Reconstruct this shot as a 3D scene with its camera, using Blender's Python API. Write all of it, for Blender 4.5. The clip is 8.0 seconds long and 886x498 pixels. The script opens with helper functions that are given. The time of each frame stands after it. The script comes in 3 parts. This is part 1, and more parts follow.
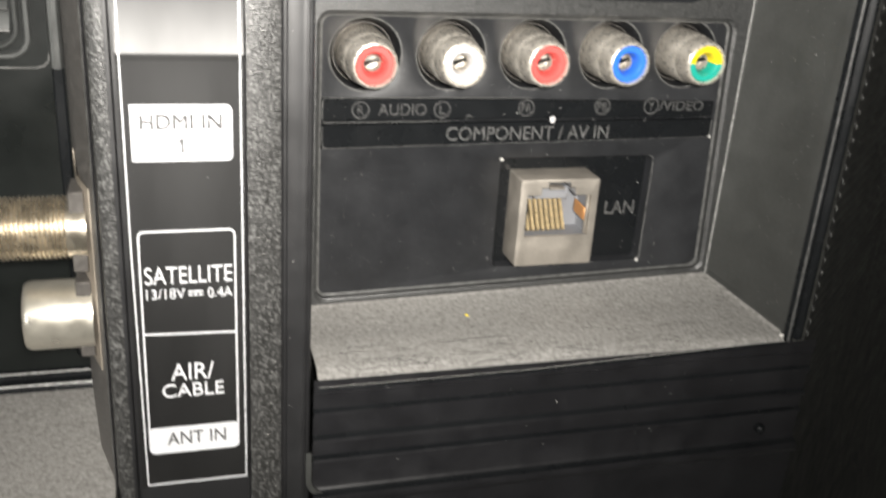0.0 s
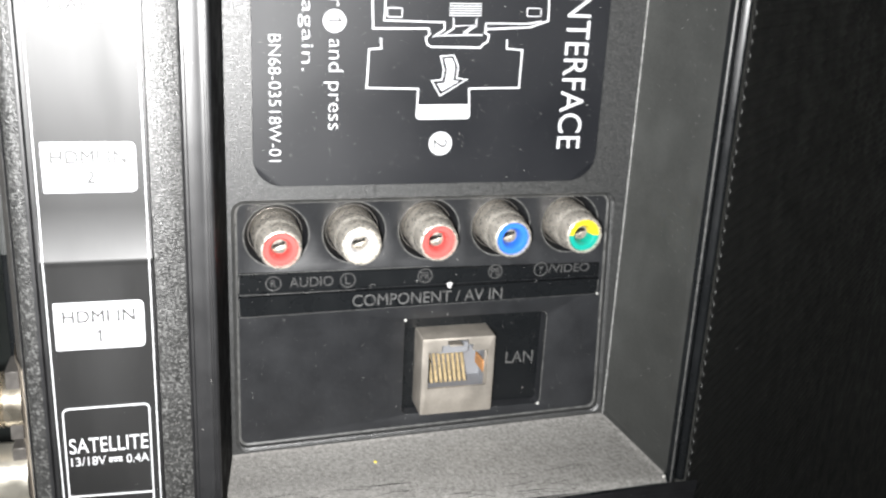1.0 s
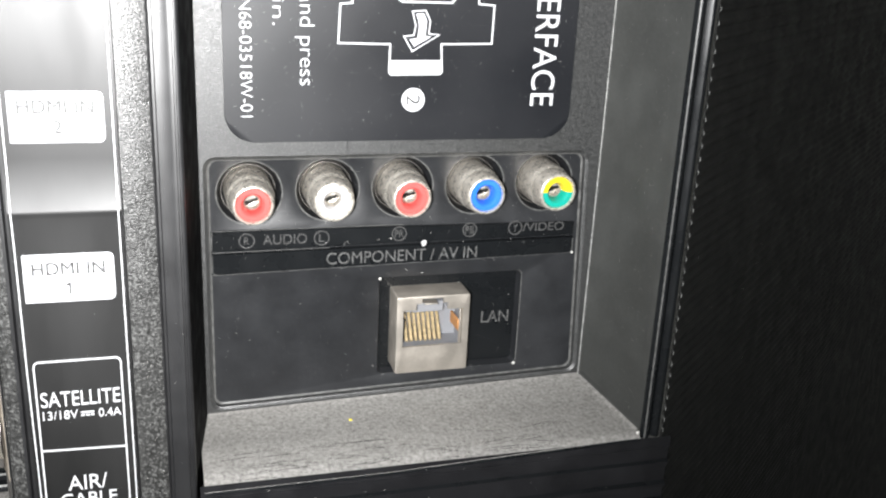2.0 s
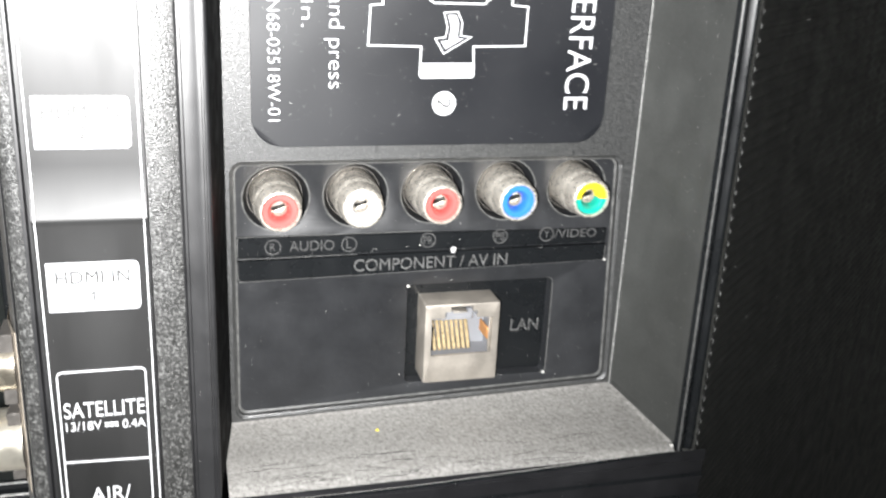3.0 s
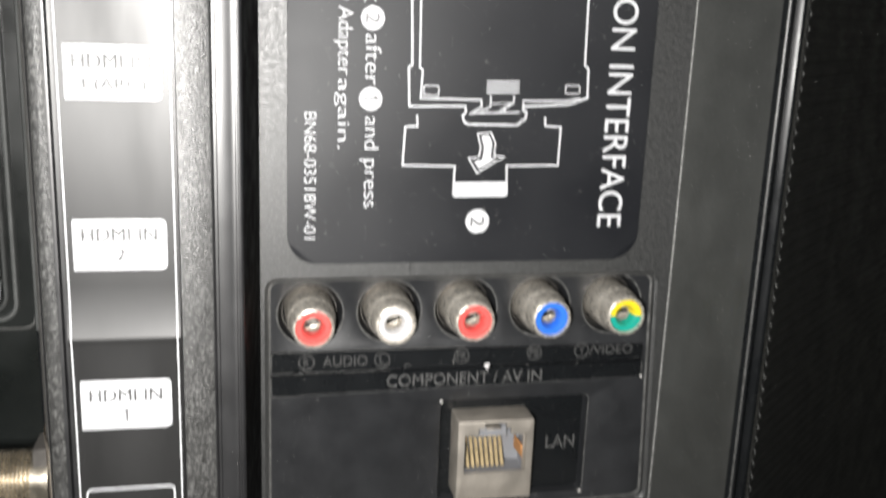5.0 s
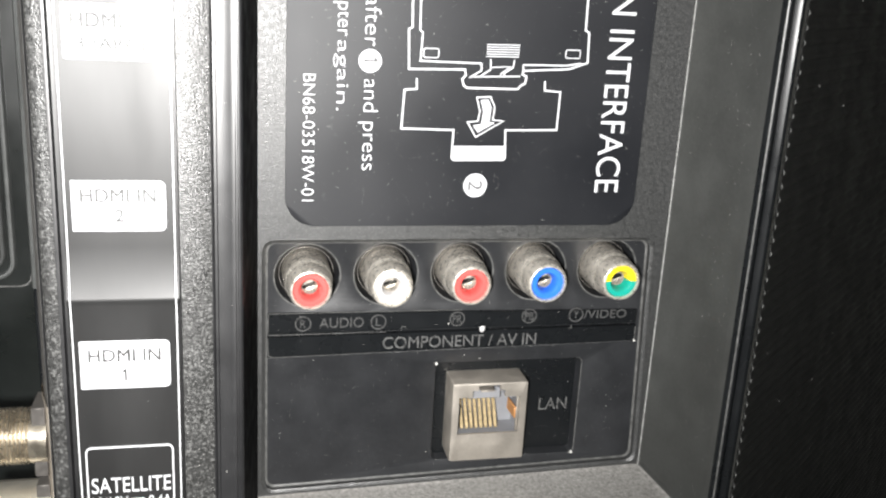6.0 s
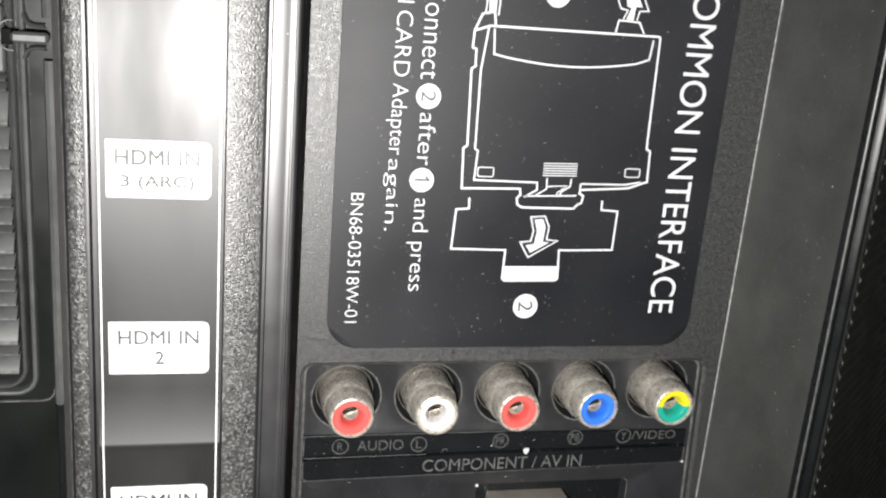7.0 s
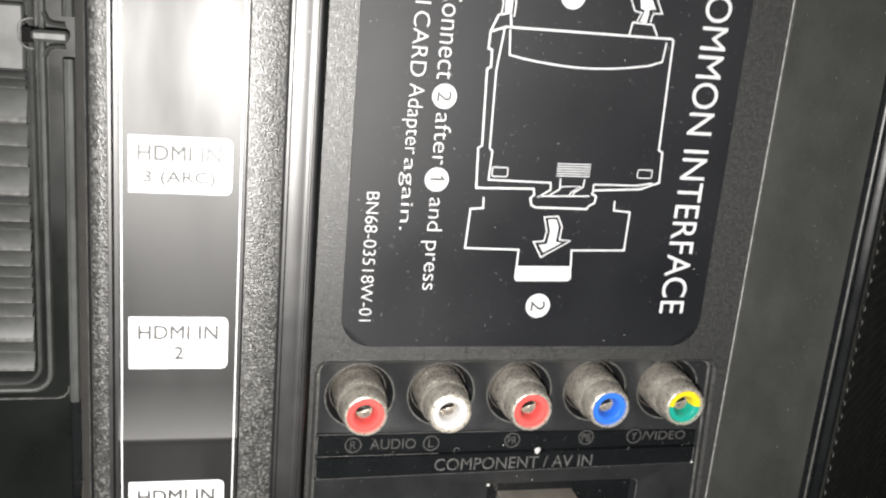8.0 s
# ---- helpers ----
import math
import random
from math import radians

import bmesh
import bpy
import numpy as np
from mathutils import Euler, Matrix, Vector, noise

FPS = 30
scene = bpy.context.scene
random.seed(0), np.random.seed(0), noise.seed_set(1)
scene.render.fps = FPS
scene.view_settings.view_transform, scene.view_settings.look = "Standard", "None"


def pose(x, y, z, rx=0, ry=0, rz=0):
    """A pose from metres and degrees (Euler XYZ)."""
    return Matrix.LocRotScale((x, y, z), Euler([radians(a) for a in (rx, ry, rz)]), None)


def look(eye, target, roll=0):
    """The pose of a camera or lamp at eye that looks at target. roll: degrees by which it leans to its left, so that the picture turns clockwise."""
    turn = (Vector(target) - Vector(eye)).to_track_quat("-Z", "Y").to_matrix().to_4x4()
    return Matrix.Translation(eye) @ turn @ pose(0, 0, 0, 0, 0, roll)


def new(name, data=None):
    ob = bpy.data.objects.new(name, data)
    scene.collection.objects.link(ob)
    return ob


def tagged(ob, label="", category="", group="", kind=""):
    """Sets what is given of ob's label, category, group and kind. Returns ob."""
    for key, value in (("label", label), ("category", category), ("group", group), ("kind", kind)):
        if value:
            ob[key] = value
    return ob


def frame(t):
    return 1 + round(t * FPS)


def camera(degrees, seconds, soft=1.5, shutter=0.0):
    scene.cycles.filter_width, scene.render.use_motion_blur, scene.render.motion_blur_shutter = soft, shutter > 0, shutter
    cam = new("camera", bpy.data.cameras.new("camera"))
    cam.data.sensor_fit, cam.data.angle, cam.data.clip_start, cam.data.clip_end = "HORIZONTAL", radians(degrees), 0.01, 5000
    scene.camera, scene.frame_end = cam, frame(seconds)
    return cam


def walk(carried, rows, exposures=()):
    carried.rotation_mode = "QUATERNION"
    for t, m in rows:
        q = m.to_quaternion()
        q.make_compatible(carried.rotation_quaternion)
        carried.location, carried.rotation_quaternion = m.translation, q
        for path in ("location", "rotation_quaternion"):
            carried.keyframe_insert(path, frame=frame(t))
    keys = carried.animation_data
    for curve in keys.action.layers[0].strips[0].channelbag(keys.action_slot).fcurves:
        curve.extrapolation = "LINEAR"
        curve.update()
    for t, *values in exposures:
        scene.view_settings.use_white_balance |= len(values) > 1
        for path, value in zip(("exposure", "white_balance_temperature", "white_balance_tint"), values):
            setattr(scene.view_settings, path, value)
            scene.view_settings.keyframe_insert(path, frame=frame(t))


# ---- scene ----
cam = camera(49.4, 8.0, soft=2.2, shutter=0.5)
# seconds, eye, target (centimetres), roll
PATH = [
    (0, (0.155, -14.762, 7.097), (0.7, -12.995, 6.334), 4.0),
    (0.1, (0.276, -14.866, 7.143), (0.824, -13.108, 6.361), 4.15),
    (0.2, (0.397, -14.969, 7.188), (0.961, -13.211, 6.418), 4.3),
    (0.5, (1.542, -15.862, 9.098), (2.077, -14.06, 8.416), 3.6),
    (0.6, (1.555, -15.974, 9.156), (2.101, -14.146, 8.556), 3.46),
    (0.8, (1.582, -16.199, 9.273), (2.101, -14.349, 8.715), 3.18),
    (1, (1.608, -16.423, 9.39), (2.132, -14.598, 8.762), 2.9),
    (1.2, (1.738, -16.606, 9.216), (2.277, -14.782, 8.598), 2.86),
    (1.5, (1.934, -16.88, 8.955), (2.448, -15.06, 8.306), 2.8),
    (1.7, (1.904, -16.808, 8.926), (2.451, -14.998, 8.273), 2.83),
    (2.8, (1.741, -16.412, 8.769), (2.265, -14.596, 8.115), 3.0),
    (3, (1.709, -16.146, 8.945), (2.224, -14.331, 8.281), 2.9),
    (3.5, (1.817, -14.106, 8.484), (2.295, -12.279, 7.827), 2.8),
    (3.8, (1.729, -14.029, 8.545), (2.2, -12.207, 7.867), 2.92),
    (4, (1.67, -13.977, 8.586), (2.142, -12.145, 7.938), 3.0),
    (4.1, (1.59, -14.358, 8.998), (2.056, -12.51, 8.39), 2.69),
    (4.2, (1.511, -14.739, 9.41), (1.965, -12.867, 8.874), 2.38),
    (4.3, (1.533, -14.882, 9.614), (1.991, -12.991, 9.154), 2.45),
    (4.5, (1.577, -15.169, 10.022), (2.028, -13.283, 9.535), 2.6),
    (4.7, (1.282, -15.395, 9.951), (1.768, -13.505, 9.511), 2.15),
    (4.8, (1.531, -15.644, 9.764), (1.978, -13.739, 9.35), 2.2),
    (5, (2.03, -16.141, 9.388), (2.446, -14.246, 8.902), 2.3),
    (5.2, (1.994, -16.429, 9.361), (2.412, -14.542, 8.846), 2.5),
    (6.3, (1.734, -15.587, 9.818), (2.178, -13.727, 9.234), 3.5),
    (6.5, (1.429, -14.967, 10.794), (1.876, -13.102, 10.227), 3.5),
    (6.7, (1.306, -14.8, 10.921), (1.731, -12.917, 10.397), 4.02),
    (7, (1.122, -14.549, 11.112), (1.577, -12.684, 10.55), 4.8),
    (7.5, (1.142, -14.156, 10.735), (1.585, -12.288, 10.176), 5.1),
    (8, (0.809, -14.643, 10.941), (1.272, -12.774, 10.401), 5.1),
]
walk(cam, [(t, look(Vector(e) * 0.01, Vector(a) * 0.01, r)) for t, e, a, r in PATH],
     [(0.0, 0.04, 6850, 10), (0.2, 0.25, 6800, 10), (0.5, 0.5, 6450, 10), (1.0, 0.22, 6400, 10), (1.5, 0.2, 6350, 10), (2.8, 0.5, 6400, 10),
      (3.0, 0.62, 6380, 10), (3.5, 0.6, 6350, 10), (4.0, 0.32, 6350, 10), (4.2, 0.1, 6400, 10), (4.5, -0.28, 6450, 10), (5.0, -0.36, 6600, 10),
      (5.2, -0.28, 6600, 10), (6.3, 0.15, 6500, 10), (6.5, 0.16, 6500, 10), (7.0, -0.32, 6600, 10), (7.5, -0.3, 6650, 10), (8.0, -0.34, 6700, 10)])

# ---- light ----
world = bpy.data.worlds.new("room_air")
world.use_nodes = True
world.node_tree.nodes["Background"].inputs[0].default_value = (0.5, 0.52, 0.55, 1)
world.node_tree.nodes["Background"].inputs[1].default_value = 0.05
scene.world = world

torch = bpy.data.lights.new("torch", "SPOT")
torch.energy, torch.color, torch.shadow_soft_size = 3.4, (1.0, 0.985, 0.965), 0.007
torch.spot_size, torch.spot_blend = radians(90), 1.0
new("torch", torch).matrix_world = look((0.005, -0.172, 0.086), (0.022, 0.0, 0.070))

# soft fill added from the unseen side of the room; no window built
room_fill = bpy.data.lights.new("room_fill", "AREA")
room_fill.shape, room_fill.size, room_fill.size_y, room_fill.energy = "RECTANGLE", 1.2, 1.3, 17.0
room_fill.color = (0.95, 0.98, 1.0)
new("room_fill", room_fill).matrix_world = look((-1.1, -1.72, 0.45), (0.0, 0.0, 0.1))


# ---- materials ----
def material(name, colour, rough, metal=0.0, mottle=0.15, mottle_size=6.0, grain=0.0, grain_size=0.4, gloss=0.5,
             wear=0.0, stretch=(1, 1, 1), flecks=0.0, cloud=0.25):
    """A plastic or metal: colour mottled at two scales, roughness broken up, and a fine relief. Sizes in mm."""
    m = bpy.data.materials.new(name)
    m.use_nodes = True
    nt = m.node_tree
    n, link = nt.nodes, nt.links.new
    b = n["Principled BSDF"]
    b.inputs["Metallic"].default_value = metal
    b.inputs["Specular IOR Level"].default_value = gloss
    co = n.new("ShaderNodeTexCoord")
    mp = n.new("ShaderNodeMapping")
    mp.inputs["Scale"].default_value = stretch
    link(co.outputs["Object"], mp.inputs["Vector"])

    def noise_at(size, detail):
        t = n.new("ShaderNodeTexNoise")
        t.inputs["Scale"].default_value = 1000.0 / size
        t.inputs["Detail"].default_value = detail
        link(mp.outputs[0], t.inputs["Vector"])
        return t.outputs["Fac"]

    big, fine = noise_at(mottle_size, 4), noise_at(max(grain_size, 0.12) * 1.7, 3)
    mix = n.new("ShaderNodeMath")
    mix.operation = "MULTIPLY_ADD"
    link(fine, mix.inputs[0])
    mix.inputs[1].default_value = 0.6
    link(big, mix.inputs[2])
    ramp = n.new("ShaderNodeMapRange")
    ramp.inputs["From Min"].default_value, ramp.inputs["From Max"].default_value = 0.45, 1.15
    ramp.inputs["To Min"].default_value, ramp.inputs["To Max"].default_value = 1 - mottle, 1 + mottle
    link(mix.outputs[0], ramp.inputs["Value"])
    tint = n.new("ShaderNodeVectorMath")
    tint.operation = "SCALE"
    tint.inputs[0].default_value = colour
    link(ramp.outputs[0], tint.inputs["Scale"])
    base = tint.outputs[0]
    if flecks:
        # sparkle of the grain painted as pale random points
        tips = n.new("ShaderNodeMapRange")
        tips.inputs["From Min"].default_value, tips.inputs["From Max"].default_value = 0.50, 0.72
        link(noise_at(grain_size * 1.5, 1), tips.inputs["Value"])
        pale = n.new("ShaderNodeMix")
        pale.data_type = "RGBA"
        link(tips.outputs[0], pale.inputs["Factor"])
        link(base, pale.inputs["A"])
        pale.inputs["B"].default_value = (flecks, flecks, flecks * 0.97, 1)
        base = pale.outputs["Result"]
    link(base, b.inputs["Base Color"])
    rr = n.new("ShaderNodeMapRange")
    rr.inputs["From Min"].default_value, rr.inputs["From Max"].default_value = 0.3, 0.7
    rr.inputs["To Min"].default_value, rr.inputs["To Max"].default_value = rough * (1 - cloud - wear), rough * (1 + cloud)
    link(big, rr.inputs["Value"])
    link(rr.outputs[0], b.inputs["Roughness"])
    if grain:
        v = n.new("ShaderNodeTexNoise")
        v.inputs["Scale"].default_value = 1000.0 / grain_size
        v.inputs["Detail"].default_value = 2
        link(mp.outputs[0], v.inputs["Vector"])
        bump = n.new("ShaderNodeBump")
        bump.inputs["Strength"].default_value = 1.0
        bump.inputs["Distance"].default_value = grain * 0.001
        link(v.outputs["Fac"], bump.inputs["Height"])
        link(bump.outputs[0], b.inputs["Normal"])
    return m


GRAIN = material("grained_black_plastic", (0.023, 0.023, 0.022), 0.40, grain=0.10, grain_size=0.28, mottle=0.5, mottle_size=0.8, gloss=1.0, flecks=0.13)
PANEL = material("fine_grained_black_plastic", (0.027, 0.028, 0.028), 0.42, grain=0.075, grain_size=0.26, mottle=0.3, mottle_size=0.8, gloss=1.0, flecks=0.06)
GLOSS = material("smooth_black_plastic", (0.008, 0.009, 0.010), 0.28, grain=0.01, grain_size=1.5, mottle_size=9, gloss=0.3)
PLATE = material("satin_black_plastic", (0.0195, 0.0205, 0.0225), 0.39, grain=0.012, grain_size=0.5, mottle=0.25, mottle_size=5, cloud=0.14, gloss=0.48)
STRIP = material("black_gloss_film", (0.0065, 0.0065, 0.0065), 0.46, grain=0.004, grain_size=0.5, gloss=0.75, mottle=0.3, mottle_size=8, cloud=0.12, stretch=(1, 1, 0.25))
STICKER = material("black_printed_film", (0.0095, 0.0105, 0.0132), 0.45, grain=0.006, grain_size=0.4, mottle_size=40, gloss=0.55)
WALLM = material("dusty_black_plastic", (0.043, 0.0445, 0.042), 0.5, grain=0.012, mottle=0.22, mottle_size=7, cloud=0.16)
DEEP = material("dull_black_plastic", (0.012, 0.0125, 0.012), 0.45, grain=0.01, mottle=0.3, gloss=0.2)
DEEPER = material("worn_black_plastic", (0.013, 0.013, 0.0145), 0.38, grain=0.01, mottle=0.35, gloss=0.4)
# edge wear and dust, with edge highlights also put into this pale colour
EDGE = material("worn_edge_with_glint", (0.10, 0.10, 0.097), 0.35, mottle=0.6, mottle_size=1.5)
PRINT = material("white_print", (0.68, 0.69, 0.71), 0.45, mottle=0.08, mottle_size=2)
INK = material("dark_ink", (0.055, 0.055, 0.055), 0.46, mottle=0.1, gloss=0.8)
NICKEL = material("tarnished_nickel", (0.72, 0.675, 0.60), 0.31, metal=0.65, mottle=0.3, mottle_size=0.9, grain=0.03, grain_size=0.3, cloud=0.35)
SHIELD = material("dull_tinplate", (0.55, 0.505, 0.445), 0.45, metal=0.75, mottle=0.12, mottle_size=4, grain=0.008, grain_size=0.3)
PLATED = material("bright_nickel", (0.72, 0.68, 0.59), 0.36, metal=0.85, mottle=0.1, mottle_size=3)
FLANGE = material("dark_steel", (0.16, 0.15, 0.14), 0.42, metal=0.6, mottle=0.2, mottle_size=2)
BRASS = material("pale_brass", (0.66, 0.595, 0.49), 0.27, metal=0.95, mottle=0.2, mottle_size=2)
GOLD = material("gold_contact", (0.72, 0.56, 0.32), 0.35, metal=0.6, mottle=0.25, mottle_size=0.8)
COPPER = material("copper_spring", (0.72, 0.36, 0.15), 0.4, metal=0.6, mottle=0.1)
BRACKET = material("brown_steel", (0.46, 0.40, 0.33), 0.45, metal=0.25, mottle=0.3, mottle_size=3, stretch=(1, 1, 0.3))
HOUSING = material("grey_housing", (0.235, 0.24, 0.255), 0.5, mottle=0.1)
RIBSIDE = material("smooth_rib_plastic", (0.011, 0.011, 0.012), 0.40, mottle=0.2, mottle_size=5, cloud=0.1, gloss=1.0)
RIBDUST = material("dusty_rib_flank", (0.165, 0.155, 0.145), 0.6, mottle=0.55, mottle_size=1.4, grain=0.05, grain_size=0.35)
# black plastic darkened further, its shade put into the colour
INNER = material("shaded_black_plastic", (0.006, 0.006, 0.006), 0.7, mottle=0.2, mottle_size=4, gloss=0.08)
VENT = material("satin_vent_plastic", (0.065, 0.068, 0.066), 0.48, mottle=0.25, mottle_size=4, gloss=1.0)
BACKWALL = material("smooth_well_plastic", (0.007, 0.0085, 0.008), 0.33, mottle=0.3, mottle_size=12, gloss=0.32)
# edge highlights put into the colour, brighter than the torch alone gives
RIDGE = material("painted_bright_edge", (0.34, 0.34, 0.33), 0.3, mottle=0.5, mottle_size=1.2)
RED = material("coral_red_plastic", (0.72, 0.10, 0.09), 0.4, mottle=0.08)
WHITE = material("white_plastic", (0.64, 0.63, 0.63), 0.4, mottle=0.06)
BLUE = material("blue_plastic", (0.03, 0.17, 0.72), 0.4, mottle=0.08)
YELLOW = material("yellow_plastic", (0.85, 0.66, 0.02), 0.4, mottle=0.06)
GREEN = material("teal_green_plastic", (0.01, 0.36, 0.28), 0.4, mottle=0.06)
# black letters given a grey base in place of their sheen
EMBOSS = material("greyed_embossed_plastic", (0.075, 0.075, 0.074), 0.26, mottle=0.2, mottle_size=1.5)
# lighter copy for brighter-lit letters: light and rubbing both in the colour
EMBOSS_PALE = material("lit_rubbed_embossed_plastic", (0.105, 0.105, 0.103), 0.3, mottle=0.6, mottle_size=0.6)
DUST = material("pale_dust", (0.72, 0.71, 0.67), 0.9, mottle=0.3, mottle_size=1.0)
GREYDUST = material("thin_grey_dust", (0.30, 0.295, 0.28), 0.9, mottle=0.5, mottle_size=1.0)
PAINTW = material("room_paint", (0.62, 0.61, 0.58), 0.8, mottle=0.05, mottle_size=300, grain_size=4)


def ledge_material():
    """Black plastic under a felt of grey dust, rubbed through in long scratches."""
    m = material("dust_on_plastic", (0.27, 0.262, 0.248), 0.85, mottle=0.5, mottle_size=0.7, grain=0.2, grain_size=0.24, gloss=0.2)
    nt = m.node_tree
    n, link = nt.nodes, nt.links.new
    b = n["Principled BSDF"]
    old = b.inputs["Base Color"].links[0].from_socket
    co = n.new("ShaderNodeTexCoord")
    mp = n.new("ShaderNodeMapping")
    mp.inputs["Scale"].default_value = (0.10, 1.0, 1.0)
    mp.inputs["Rotation"].default_value = (0, 0, 0.10)
    link(co.outputs["Object"], mp.inputs["Vector"])
    t = n.new("ShaderNodeTexNoise")
    t.inputs["Scale"].default_value, t.inputs["Detail"].default_value = 4400, 6
    link(mp.outputs[0], t.inputs["Vector"])
    patch = n.new("ShaderNodeTexNoise")
    patch.inputs["Scale"].default_value, patch.inputs["Detail"].default_value = 140, 5
    link(co.outputs["Object"], patch.inputs["Vector"])
    add = n.new("ShaderNodeMath")
    add.operation = "ADD"
    link(t.outputs["Fac"], add.inputs[0])
    link(patch.outputs["Fac"], add.inputs[1])
    r = n.new("ShaderNodeValToRGB")
    r.color_ramp.elements[0].position, r.color_ramp.elements[1].position = 1.37 / 2, 1.50 / 2
    half = n.new("ShaderNodeMath")
    half.operation = "MULTIPLY"
    half.inputs[1].default_value = 0.5
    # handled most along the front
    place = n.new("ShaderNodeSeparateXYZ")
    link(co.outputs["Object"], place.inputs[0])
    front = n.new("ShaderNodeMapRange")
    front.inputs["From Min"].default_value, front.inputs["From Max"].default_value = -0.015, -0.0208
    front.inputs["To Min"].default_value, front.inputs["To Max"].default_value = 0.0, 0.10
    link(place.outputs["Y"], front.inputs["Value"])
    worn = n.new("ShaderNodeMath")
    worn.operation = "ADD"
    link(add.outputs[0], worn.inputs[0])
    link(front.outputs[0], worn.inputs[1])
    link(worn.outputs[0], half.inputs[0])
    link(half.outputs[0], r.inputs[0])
    mix = n.new("ShaderNodeMix")
    mix.data_type = "RGBA"
    link(r.outputs[0], mix.inputs["Factor"])
    link(old, mix.inputs["A"])
    mix.inputs["B"].default_value = (0.085, 0.081, 0.076, 1)
    link(mix.outputs["Result"], b.inputs["Base Color"])
    return m


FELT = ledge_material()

# ---- mesh helpers; all shapes below are in millimetres ----
ORIGIN = {}


def mesh_of(name, bm, mats, smooth=38):
    bmesh.ops.scale(bm, vec=(0.001,) * 3, verts=bm.verts)
    for f in bm.faces:
        f.smooth = True
    me = bpy.data.meshes.new(name)
    bm.to_mesh(me)
    bm.free()
    me.set_sharp_from_angle(angle=radians(smooth))
    for m in mats if isinstance(mats, (list, tuple)) else [mats]:
        me.materials.append(m)
    return me


def thing(name, at, label, category, group=""):
    ob = new(name)
    ob.empty_display_size = 0.004
    ob.location = Vector(at) * 0.001
    ORIGIN[ob.name] = ob.location.copy()
    return tagged(ob, label, category, group)


def part(name, bm, mats, parent, label=""):
    ob = new(name, mesh_of(name, bm, mats))
    ob.parent = parent
    ob.location = -ORIGIN.get(parent.name, Vector())
    return tagged(ob, label)


def structure(name, bm, mats, label=""):
    return tagged(new(name, mesh_of(name, bm, mats)), label, "", "", "structure")


def box(bm, x0, x1, y0, y1, z0, z1, bevel=0.0):
    r = bmesh.ops.create_cube(bm, size=1.0)
    for v in r["verts"]:
        v.co = Vector(((x0 + x1) / 2 + v.co.x * (x1 - x0), (y0 + y1) / 2 + v.co.y * (y1 - y0), (z0 + z1) / 2 + v.co.z * (z1 - z0)))
    if bevel:
        edges = list({e for v in r["verts"] for e in v.link_edges})
        bmesh.ops.bevel(bm, geom=edges, offset=bevel, segments=1, affect="EDGES", profile=0.5)
    return bm


def sweep(bm, profile, place, a, b, mat_of=None, steps=1):
    """A profile of 2D points carried from a to b; place(u, v, w) gives the 3D point."""
    rows = [[bm.verts.new(place(u, v, a + (b - a) * i / steps)) for u, v in profile] for i in range(steps + 1)]
    for i in range(steps):
        for k in range(len(profile) - 1):
            f = bm.faces.new((rows[i][k], rows[i][k + 1], rows[i + 1][k + 1], rows[i + 1][k]))
            if mat_of:
                f.material_index = mat_of(k)
    bmesh.ops.recalc_face_normals(bm, faces=bm.faces)
    return bm


def upright(u, v, w):
    return (u, v, w)


def along_x(u, v, w):
    return (w, u, v)


def revolve(bm, profile, n=40, place=None, mat_of=None):
    """(radius, along) points turned round an axis; place(a, b, along) gives the 3D point. By default along y."""
    place = place or (lambda a, b, h: (a, h, b))
    rings = [[bm.verts.new(place(r * math.cos(2 * math.pi * i / n), r * math.sin(2 * math.pi * i / n), h)) for i in range(n)] for r, h in profile]
    for k in range(len(rings) - 1):
        for i in range(n):
            j = (i + 1) % n
            f = bm.faces.new((rings[k][i], rings[k][j], rings[k + 1][j], rings[k + 1][i]))
            if mat_of:
                f.material_index = mat_of(k, i)
    bmesh.ops.recalc_face_normals(bm, faces=bm.faces)
    return bm


def rounded(x0, x1, z0, z1, r, n=6, slope=0.0):
    """Corner-rounded rectangle as a loop of (x, z); slope tilts its lower edge."""
    pts = []
    for cx, cz, a0 in ((x1 - r, z1 - r, 0), (x0 + r, z1 - r, 90), (x0 + r, z0 + r, 180), (x1 - r, z0 + r, 270)):
        for i in range(n + 1):
            a = radians(a0 + 90 * i / n)
            pts.append((cx + r * math.cos(a), cz + r * math.sin(a)))
    if slope:
        mid = (x0 + x1) / 2
        pts = [(x, z + slope * (x - mid) * (1 - (z - z0) / (z1 - z0))) for x, z in pts]
    return pts


def circle(cx, cz, r, n=32):
    return [(cx + r * math.cos(2 * math.pi * i / n), cz + r * math.sin(2 * math.pi * i / n)) for i in range(n)]


def loop(bm, pts, y):
    vs = [bm.verts.new((x, y, z)) for x, z in pts]
    return vs, [bm.edges.new((vs[i], vs[(i + 1) % len(vs)])) for i in range(len(vs))]


def sheet(bm, loops, y, flip=True):
    """A flat face in the plane y, bounded by the first loop and holed by the others. Returns the loops' vertices."""
    made = [loop(bm, l, y) for l in loops]
    r = bmesh.ops.triangle_fill(bm, use_beauty=True, use_dissolve=False, edges=[e for _, es in made for e in es], normal=(0, -1, 0))
    for f in [g for g in r["geom"] if isinstance(g, bmesh.types.BMFace)]:
        f.normal_update()
        if f.normal.y > 0:
            f.normal_flip()
    return [vs for vs, _ in made]


def wall_down(bm, top, pts, y, inward=False):
    """Side faces from a loop of vertices to the same loop at other points and depth."""
    low = [bm.verts.new((x, y, z)) for x, z in pts]
    n = len(low)
    for i in range(n):
        j = (i + 1) % n
        bm.faces.new((top[i], top[j], low[j], low[i]))
    return low


def slab(pts, y0, y1, edge=0.0):
